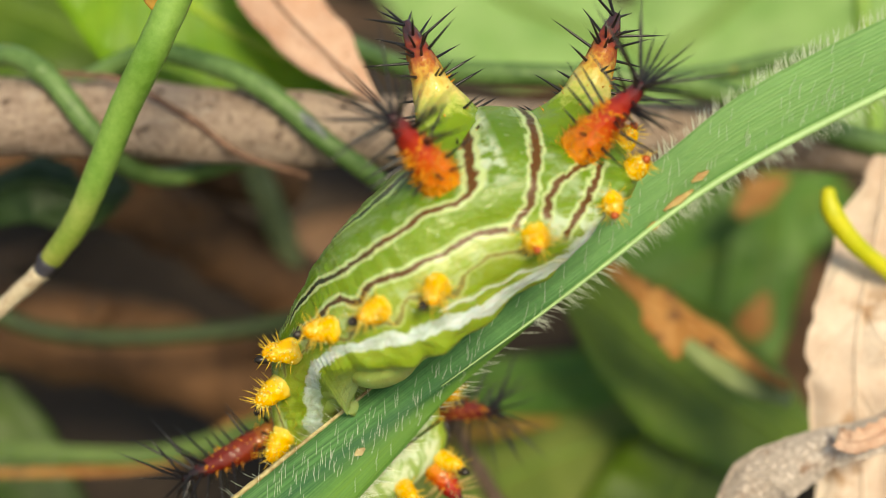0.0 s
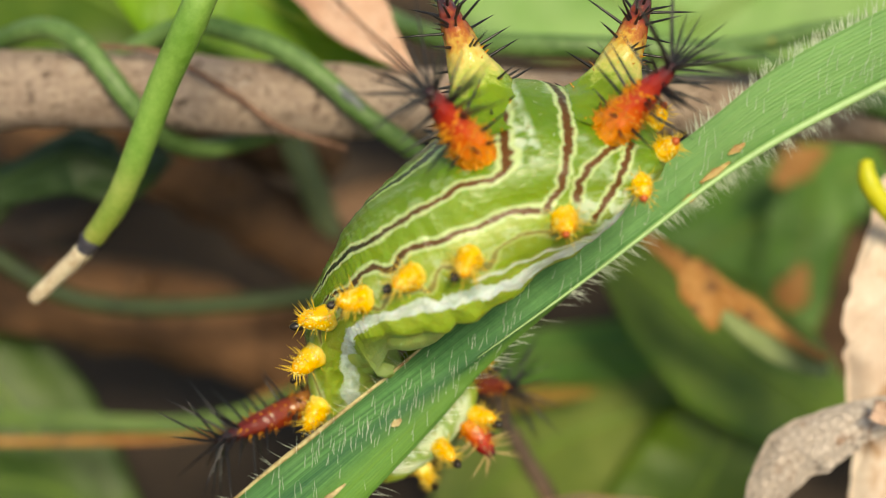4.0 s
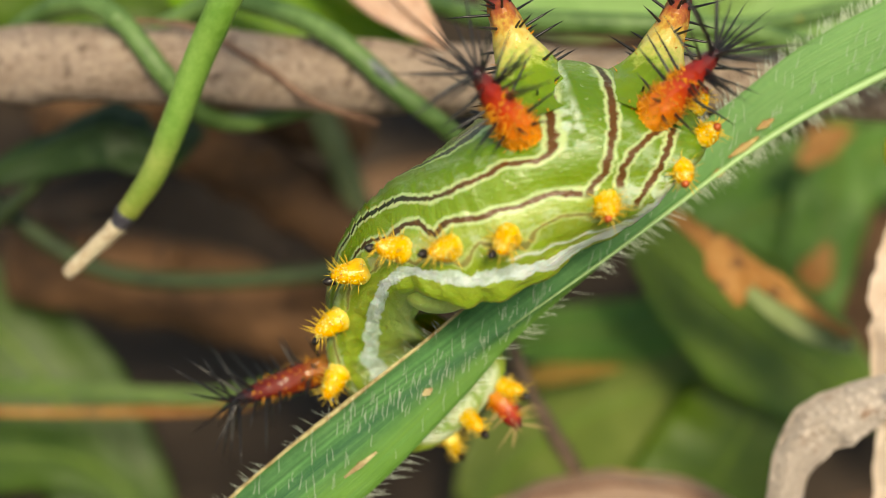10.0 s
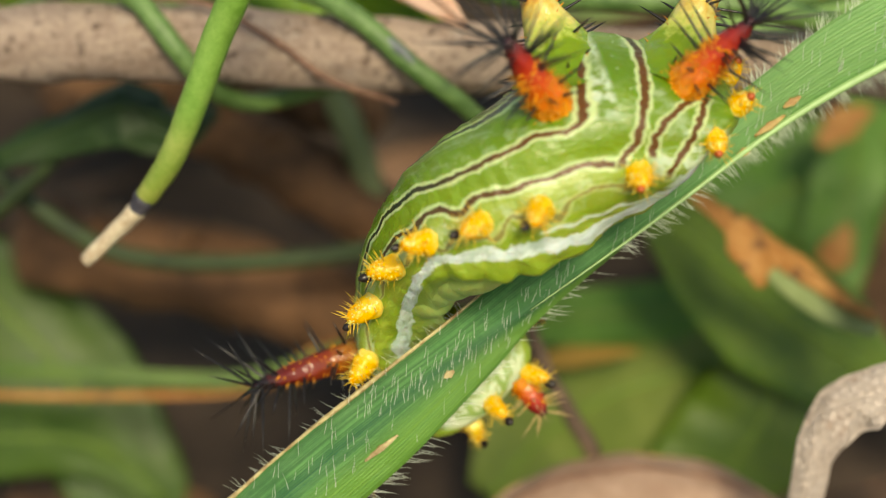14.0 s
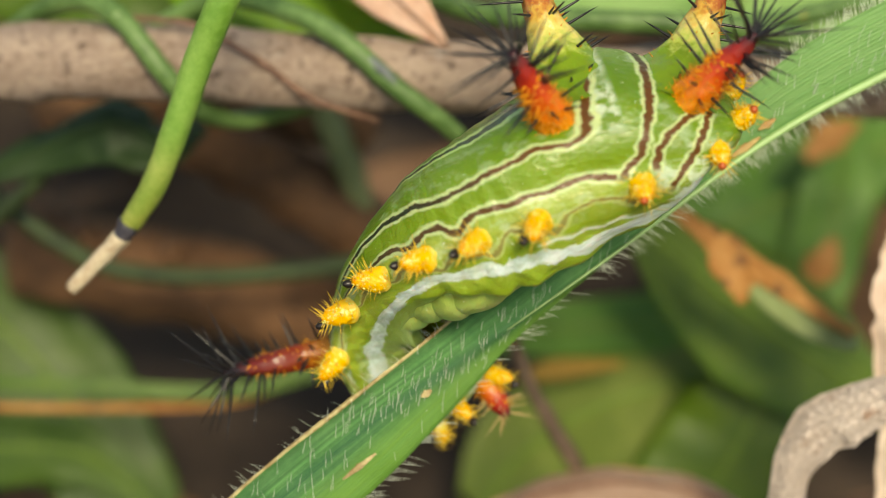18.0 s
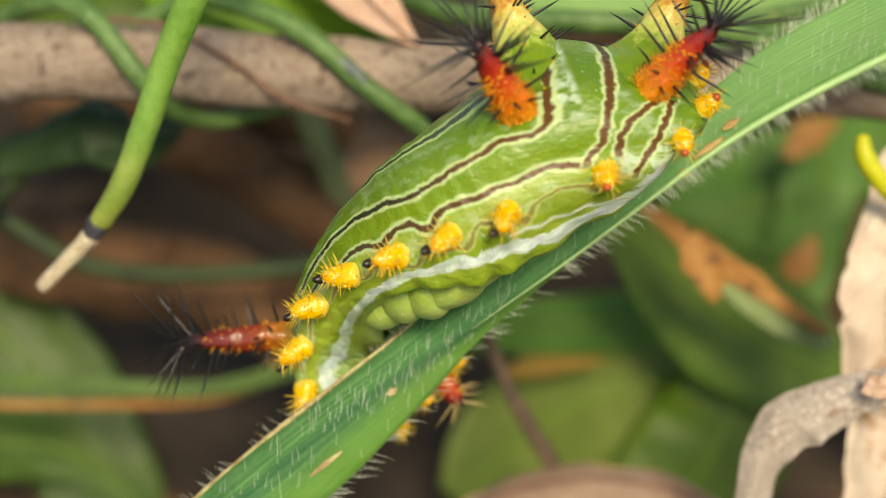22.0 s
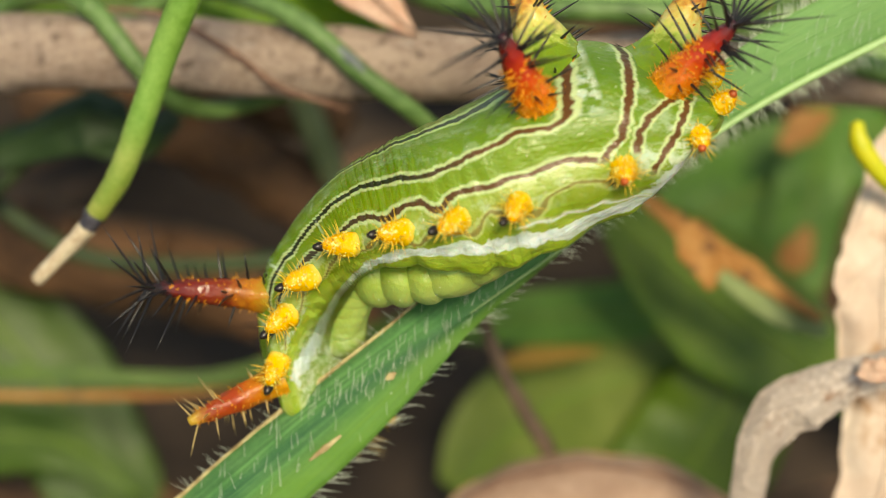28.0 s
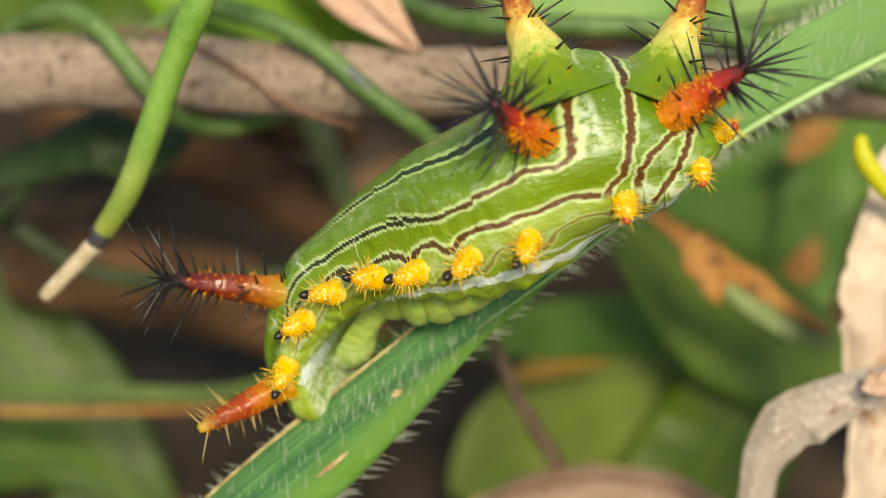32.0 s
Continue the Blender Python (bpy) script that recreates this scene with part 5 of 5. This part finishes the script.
def stalk_skin(start, end):
    """Green that yellows from start to end."""
    n = Nodes("stalk_skin")
    v = n.coords()
    way = (end - start) / (end - start).length_squared
    dot = n.nt.nodes.new("ShaderNodeVectorMath")
    dot.operation = "DOT_PRODUCT"
    n.put(dot.inputs[0], v)
    dot.inputs[1].default_value = way
    x = n.math("SUBTRACT", dot.outputs["Value"], way.dot(start))
    broad, fine = n.noise(420, 4, 0.65, v), n.noise(2600, 4, 0.7, v)
    f = n.math("MULTIPLY_ADD", n.math("SUBTRACT", fine, 0.5), 0.5, broad)
    col = n.ramp(f, [(0.3, (0.12, 0.27, 0.035)), (0.7, (0.24, 0.42, 0.09))])
    old = n.ramp(f, [(0.3, (0.2, 0.26, 0.04)), (0.7, (0.36, 0.38, 0.1))])
    col = n.mix(n.ramp(n.math("ADD", x, n.math("MULTIPLY", n.math("SUBTRACT", broad, 0.5), 0.5)), [(0.35, (0, 0, 0)), (0.95, (1, 1, 1))]), col, old)
    n.set(Base_Color=col, Roughness=0.45)
    n.bump(f, 0.4, 0.0002)
    return n.mat


def hanging_stalk():
    root = tagged(new("stalk"), "bright green stalk with a dark ring and dry pale tip", "stalk")
    line = [(-8.40, 17.94, 2.30), (-9.68, 15.02, 1.60), (-10.96, 12.03, 1.00), (-12.28, 9.35, -0.40), (-13.67, 6.02, -2.00), (-14.91, 3.41, -3.30), (-16.22, 1.57, -4.20), (-16.68, 0.94, -4.50), (-17.52, 0.13, -4.90), (-19.52, -1.79, -5.80)]
    tube("stem", line[:7], [0.78, 0.78, 0.77, 0.74, 0.71, 0.66, 0.58], stalk_skin(W(line[3]), W(line[6])), root, n=60, sides=18, rough=0.06)
    tube("ring", line[6:8], [0.6, 0.5], STALK_DARK, root, n=6, sides=16, rough=0.2, label="blackish withered ring")
    tube("tip", line[7:10], [0.47, 0.45, 0.38], STALK_DRY, root, n=12, sides=12, rough=0.25, label="dry straw-coloured tip")
    tube("node", [(-10.19, 15.08, 1.30), (-10.67, 14.25, 1.00)], [0.79, 0.78], NODE, root, n=6, sides=16, rough=0.15, label="orange-brown node")
    return root


STALK_ROOT = hanging_stalk()
STALK_ROWS = []
for t, sag, sway in ((0, 7.16, -3.16), (1, 5.61, -3.10), (2, 5.53, -2.49), (3, 5.66, -1.74), (4, 5.03, -2.04), (7, 4.44, -2.50), (8, 4.93, -1.65), (9, 4.15, -2.40), (10, 3.28, -2.06), (11, 3.18, -1.70), (12, 3.12, -0.73), (13, 2.71, -1.10), (16, 1.44, -0.62), (17, 0.00, 0.73), (18, -0.77, -0.12), (19, -0.32, -0.27), (20, -0.52, -0.39), (21, -1.24, -0.73), (22, -1.36, -0.65), (23, -2.20, -0.94), (24, -4.01, -0.79), (25, -4.09, -0.91), (27.5, -3.37, -1.25), (28, -4.20, -0.90), (29, -4.07, -1.51), (30, -3.33, -1.91), (31, -3.91, -2.76), (31.5, -4.00, -2.30), (32, -3.67, -1.42)):
    swing = Matrix.Translation(STALK_PIVOT * MM) @ pose(0, 0, 0, sag, 0, sway) @ Matrix.Translation(-STALK_PIVOT * MM)
    STALK_ROWS.append((t, SLANT @ swing @ SLANT.inverted()))


# ---- leaves near the branch ----
def leaf(name, label, pts, widths, material, category="leaf", rib=RIB_DIM, **more):
    root = tagged(new(name), label, category)
    sheet("lamina", pts, widths, material, root, **more)
    if max(widths) > 1.5 and rib:
        face = Vector(more.get("face", (0, 0, 1))).normalized()
        tube("midrib", [Vector(p) + face * 0.06 for p in pts], [max(widths) * 0.045] * len(pts), rib, root, n=28, sides=8)
    return root


leaf("dry_leaf", "hanging withered leaf, salmon pink with brown specks", [(-7.79, 19.85, -13.50), (-6.64, 18.23, -12.50), (-5.20, 16.18, -11.50), (-2.73, 13.56, -10.50), (-0.16, 11.20, -10.00)],
     [1.9, 2.1, 2.3, 1.7, 0.1], DRY_PINK, rib=PEEL, face=(0.35, 0.35, 1), fold=0.25, ripple=0.25, thick=0.15, ragged=0.08)
leaf("broad_leaf", "broad sunlit yellow-green leaf behind the branch", [(-17.77, 22.04, -17.00), (-12.87, 18.84, -16.50), (-7.68, 15.50, -16.00), (-0.92, 12.18, -15.50)],
     [3.2, 5.6, 5.0, 0.3], LEAF_BRIGHT, rib=RIB_BRIGHT, face=(-0.2, 0.3, 1), fold=0.1, ripple=0.15, n=30)
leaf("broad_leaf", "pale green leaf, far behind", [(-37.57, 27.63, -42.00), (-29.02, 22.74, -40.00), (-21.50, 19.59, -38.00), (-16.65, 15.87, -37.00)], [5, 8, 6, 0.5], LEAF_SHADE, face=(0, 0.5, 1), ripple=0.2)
leaf("curled_leaf", "green curled leaf, its shade put into the colour", [(-28.18, 4.63, -20.00), (-23.36, 6.54, -19.00), (-19.90, 7.61, -18.00), (-17.15, 6.84, -19.00), (-14.95, 7.71, -22.00)],
     [0.8, 1.6, 2.4, 1.8, 0.3], LEAF_DEEP_SHADE, rib=RIB_DEEP_SHADE, face=(0.2, 0.5, 1), curl=-0.4, ripple=0.4)
leaf("grass_leaf", "long green grass leaf, blurred by distance", [(-33.95, -8.24, -26.00), (-23.57, -8.64, -26.00), (-13.91, -9.03, -27.00), (-6.85, -7.12, -28.00), (1.20, -4.87, -32.00)], [0.5, 0.55, 0.55, 0.7, 0.6], LEAF_ORANGE, category="grass", face=(0, 0.3, 1), thick=0.2)
leaf("grass_leaf", "withered orange grass leaf", [(-34.42, -10.03, -27.50), (-23.89, -10.20, -27.50), (-14.03, -9.77, -28.00), (-9.05, -7.49, -28.50), (-5.49, -6.55, -30.00)], [0.22, 0.25, 0.35, 0.7, 0.3], ORANGE, category="grass", face=(0, 0.3, 1))
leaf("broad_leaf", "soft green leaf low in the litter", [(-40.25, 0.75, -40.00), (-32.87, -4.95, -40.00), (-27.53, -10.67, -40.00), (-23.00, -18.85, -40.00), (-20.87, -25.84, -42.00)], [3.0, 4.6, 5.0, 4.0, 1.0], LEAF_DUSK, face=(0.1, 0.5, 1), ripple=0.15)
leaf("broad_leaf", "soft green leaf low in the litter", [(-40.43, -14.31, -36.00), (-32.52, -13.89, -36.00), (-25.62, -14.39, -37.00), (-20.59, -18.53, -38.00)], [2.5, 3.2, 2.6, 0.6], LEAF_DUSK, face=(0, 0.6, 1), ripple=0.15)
tagged(tube("shaded_stem", [(-29.13, 3.93, -24.00), (-25.11, 0.75, -25.00), (-21.01, -1.22, -26.00), (-15.01, -1.65, -27.00), (-7.49, -1.03, -29.00), (-2.36, 0.48, -32.00)], [0.55, 0.6, 0.6, 0.6, 0.6, 0.5], STEM_DIM, n=40, sides=10, rough=0.1), "green stem with the shade put into its colour", "stem")
tagged(tube("shaded_stem", [(-29.54, 0.73, -23.00), (-25.52, 3.84, -21.00), (-22.54, 6.89, -20.00), (-20.29, 8.01, -19.00), (-17.95, 7.14, -21.00), (-15.31, 8.60, -24.00)], [0.5, 0.5, 0.55, 0.6, 0.5, 0.4], STEM_DIM, n=40, sides=10, rough=0.1), "green stem with the shade put into its colour", "stem")
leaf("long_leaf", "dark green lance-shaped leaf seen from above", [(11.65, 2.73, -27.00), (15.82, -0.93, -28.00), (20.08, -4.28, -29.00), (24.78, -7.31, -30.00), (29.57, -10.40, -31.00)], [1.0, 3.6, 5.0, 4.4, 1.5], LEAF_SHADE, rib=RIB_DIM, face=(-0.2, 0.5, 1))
folded = leaf("withered_leaf", "folded withered leaf edge, orange above grey-green", [(12.48, 2.98, -17.00), (14.49, 1.79, -17.00), (16.40, 0.39, -17.00), (18.59, -0.88, -17.50), (21.21, -2.70, -18.00), (24.08, -4.72, -18.00)], [0.25, 0.6, 0.95, 0.8, 0.62, 0.3], ORANGE, rib=None, face=(0.2, 0.6, 1), curl=-0.3, ripple=0.5, ragged=0.2, n=40)
sheet("torn_tip", [(15.77, 0.89, -17.10), (16.58, -0.21, -16.90), (16.99, -1.11, -16.70), (17.11, -2.01, -16.60), (17.21, -2.94, -16.80)], [0.9, 1.5, 1.35, 0.85, 0.25], ORANGE, folded, "hanging torn orange tip", face=(0.3, 0.3, 1), curl=-0.25, ripple=0.3, ragged=0.2, n=24)
sheet("underside", [(17.30, -0.95, -17.40), (18.64, -2.03, -17.80), (20.38, -3.25, -18.10), (22.30, -4.40, -18.40), (24.38, -5.49, -18.60)], [0.5, 1.0, 1.2, 1.0, 0.4], LEAF_GREY, folded, "pale grey-green underside", face=(-0.1, 0.5, 1), ripple=0.2, n=24)
tagged(tube("pale_stem", [(-9.31, 12.03, -32.00), (-7.49, 7.53, -33.00), (-6.21, 4.12, -34.00), (-4.55, -2.50, -36.00)], [0.9, 1.0, 1.0, 0.9], STEM_PALE, n=24, sides=10, rough=0.1), "blurred pale green stem under the branch", "stem")
leaf("broad_leaf", "large shaded green leaf", [(0.72, -5.95, -38.00), (7.98, -5.52, -38.00), (14.43, -5.10, -38.00), (21.69, -5.27, -38.00)], [1.2, 2.2, 2.4, 1.2], LEAF_MID, face=(0.1, 0.5, 1), ripple=0.15)
leaf("broad_leaf", "olive green leaf behind the twig", [(2.38, -18.45, -38.00), (5.55, -14.28, -37.00), (11.44, -10.56, -36.00), (22.13, -7.75, -36.00)], [2, 4.4, 5.4, 4], LEAF_OLIVE, rib=RIB_DIM, face=(0.1, 0.6, 1))
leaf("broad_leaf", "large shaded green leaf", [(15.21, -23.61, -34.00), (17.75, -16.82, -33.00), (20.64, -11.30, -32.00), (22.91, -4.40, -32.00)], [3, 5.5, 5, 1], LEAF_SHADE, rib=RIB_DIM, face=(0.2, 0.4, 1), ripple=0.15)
leaf("broad_leaf", "bright green leaf turned to the light", [(15.11, -1.56, -44.00), (21.03, 1.85, -44.00), (27.16, 4.87, -45.00), (35.97, 9.24, -46.00)], [1.5, 4.5, 5.2, 2.0], LEAF_MID, face=(0.1, 0.5, 1), ripple=0.15)
leaf("broad_leaf", "bright green leaf turned to the light", [(26.98, -7.20, -40.00), (27.58, -1.05, -41.00), (29.03, 4.77, -42.00), (30.31, 11.20, -44.00)], [1.0, 2.6, 3.0, 0.8], LEAF_MID, face=(-0.2, 0.5, 1), ripple=0.15)
leaf("withered_leaf", "small orange withered leaf", [(24.89, -2.19, -36.00), (26.27, -0.99, -36.00), (27.25, 0.99, -36.00)], [0.4, 1.3, 0.3], ORANGE, face=(0, 0.4, 1))
leaf("withered_leaf", "small orange withered leaf", [(25.67, 6.64, -38.00), (27.27, 8.26, -38.00), (29.29, 9.27, -38.00)], [0.4, 1.4, 0.3], ORANGE, face=(0, 0.4, 1))
leaf("withered_leaf", "small orange withered leaf", [(4.90, -8.69, -33.00), (7.62, -8.01, -33.00), (12.12, -7.62, -33.00)], [0.3, 0.8, 0.2], LEAF_RUST, rib=None, face=(0, 0.4, 1))
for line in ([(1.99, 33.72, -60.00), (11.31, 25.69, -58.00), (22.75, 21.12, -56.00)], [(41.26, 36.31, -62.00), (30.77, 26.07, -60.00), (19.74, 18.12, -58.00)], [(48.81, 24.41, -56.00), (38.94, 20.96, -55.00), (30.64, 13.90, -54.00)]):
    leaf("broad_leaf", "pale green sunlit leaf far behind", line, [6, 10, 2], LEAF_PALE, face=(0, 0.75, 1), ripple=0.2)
leaf("dry_leaf", "pale dry leaf, crumpled and torn at the edge", [(27.26, 8.17, -9.00), (26.79, 4.78, -9.00), (25.71, 0.77, -8.50), (25.11, -2.28, -8.00), (25.23, -5.36, -8.50), (25.64, -10.95, -9.00), (24.94, -16.69, -10.00)], [0.6, 1.9, 2.3, 2.6, 2.5, 2.6, 2.2], DRY_PALE, rib=DRY_PALE, face=(-0.25, 0.25, 1), curl=0.15, ripple=0.5, thick=0.2, ragged=0.22, n=60, across=14)
curled = leaf("curled_dry_leaf", "grey-brown curled dry leaf with a net of veins", [(26.02, -5.91, -3.50), (24.23, -6.51, -3.80), (22.46, -6.99, -4.20), (20.66, -7.99, -4.60), (19.20, -8.92, -5.00), (18.13, -10.66, -5.50), (17.71, -12.98, -6.20), (17.41, -15.81, -7.00)], [0.95, 0.98, 1.05, 1.45, 1.6, 1.15, 0.95, 0.95], DRY_GREY, rib=None, face=(0.15, 0.35, 1), curl=-0.55, ripple=0.25, thick=0.2, ragged=0.1, n=60, across=16)
sheet("flake", [(22.51, -6.51, -3.00), (23.21, -6.70, -2.60), (24.15, -6.40, -2.40), (25.28, -5.83, -2.40)], [0.5, 0.62, 0.6, 0.5], DRY_PINK, curled, "pinkish papery flake", face=(-0.1, 0.3, 1), curl=0.4, ripple=0.7, ragged=0.3, n=16, thick=0.15)
leaf("dry_leaf", "brown dry leaf lying curled", [(0.31, -17.06, -17.00), (4.53, -14.37, -16.50), (10.09, -13.39, -16.50), (15.75, -14.44, -17.00), (20.27, -16.90, -18.00)], [1.0, 2.4, 3.2, 3.0, 1.0], DRY_BROWN, rib=PEEL, face=(0, 1, 0.5), curl=-0.3, ripple=0.2, thick=0.2)
tube("sprout", [(23.13, 6.15, -6.00), (23.34, 4.97, -6.00), (24.90, 3.09, -6.50), (28.34, 0.89, -8.00)], [0.35, 0.55, 0.5, 0.45], SPROUT, n=16, sides=12)
tagged(bpy.data.objects["sprout"], "bright yellow-green young sprout", "sprout")
tube("twig", [(3.44, -3.94, -20.00), (5.16, -8.38, -20.00), (6.57, -10.82, -20.50), (8.33, -13.98, -21.00), (9.91, -18.13, -23.00)], [0.36, 0.42, 0.55, 0.45, 0.45], TWIG, n=20, sides=8, rough=0.3)
tagged(bpy.data.objects["twig"], "thin dark dead twig", "twig")


# ---- things far behind: litter and growth on the ground ----
def litter():
    rnd = random.Random(11)
    big = [([(-18.53, 8.57, -34.00), (-11.03, 4.74, -35.00), (-1.05, -1.54, -36.00)], 2.6), ([(-30.07, -0.14, -38.00), (-16.43, -2.62, -38.00), (-4.31, -6.81, -40.00)], 3.4), ([(-28.05, 9.92, -36.00), (-18.07, 11.05, -36.00), (-5.71, 8.73, -37.00)], 2.4)]
    for line, r in big:
        root = tagged(new("fallen_branch"), "dry brown branch in the litter", "branch")
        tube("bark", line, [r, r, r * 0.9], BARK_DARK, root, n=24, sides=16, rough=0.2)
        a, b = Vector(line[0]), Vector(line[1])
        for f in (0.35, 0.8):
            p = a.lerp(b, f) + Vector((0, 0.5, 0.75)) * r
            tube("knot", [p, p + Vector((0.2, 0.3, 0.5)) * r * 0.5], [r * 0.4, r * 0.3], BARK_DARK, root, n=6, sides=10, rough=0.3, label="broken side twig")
    for q in range(70):
        x, y = rnd.uniform(-0.07, 0.07), rnd.uniform(0.0, 0.2)
        a = rnd.uniform(0, 6.28)
        ln = rnd.uniform(8, 16)
        base = SLANT.inverted() @ Vector((x, y, rnd.uniform(0.001, 0.012))) / MM
        d = SLANT.inverted().to_3x3() @ Vector((math.cos(a), math.sin(a), rnd.uniform(-0.15, 0.15)))
        up = SLANT.inverted().to_3x3() @ Vector((rnd.gauss(0, 0.3), rnd.gauss(0, 0.3), 1))
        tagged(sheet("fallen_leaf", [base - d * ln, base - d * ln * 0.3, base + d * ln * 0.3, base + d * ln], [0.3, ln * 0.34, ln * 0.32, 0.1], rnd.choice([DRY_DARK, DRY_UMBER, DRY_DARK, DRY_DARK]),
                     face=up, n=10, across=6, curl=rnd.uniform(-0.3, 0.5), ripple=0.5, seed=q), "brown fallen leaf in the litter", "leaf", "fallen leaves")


litter()


def undergrowth():
    rnd = random.Random(5)
    inv = SLANT.inverted()
    for q in range(150):
        far = rnd.random()
        x, y = rnd.uniform(-0.16, 0.16) * (0.6 + far), 0.13 + 0.4 * far ** 1.3
        h = rnd.uniform(0.03, 0.07) * (0.7 + far)
        lean = Vector((rnd.gauss(0, 0.35), rnd.gauss(0, 0.35), 1))
        pts = [inv @ Vector((x, y, 0)) / MM, inv @ (Vector((x, y, 0)) + lean * h * 0.5) / MM, inv @ (Vector((x, y, 0)) + lean * h + Vector((lean.x * h * 0.6, lean.y * h * 0.6, -h * 0.15))) / MM]
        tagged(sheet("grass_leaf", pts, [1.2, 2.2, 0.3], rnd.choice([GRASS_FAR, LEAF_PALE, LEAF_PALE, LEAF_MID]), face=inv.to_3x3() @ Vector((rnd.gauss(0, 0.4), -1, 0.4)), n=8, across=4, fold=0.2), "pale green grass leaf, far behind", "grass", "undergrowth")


undergrowth()


def motions():
    for piece, rows in RINGS:
        walk(piece, rows)
    walk(STALK_ROOT, STALK_ROWS)


motions()
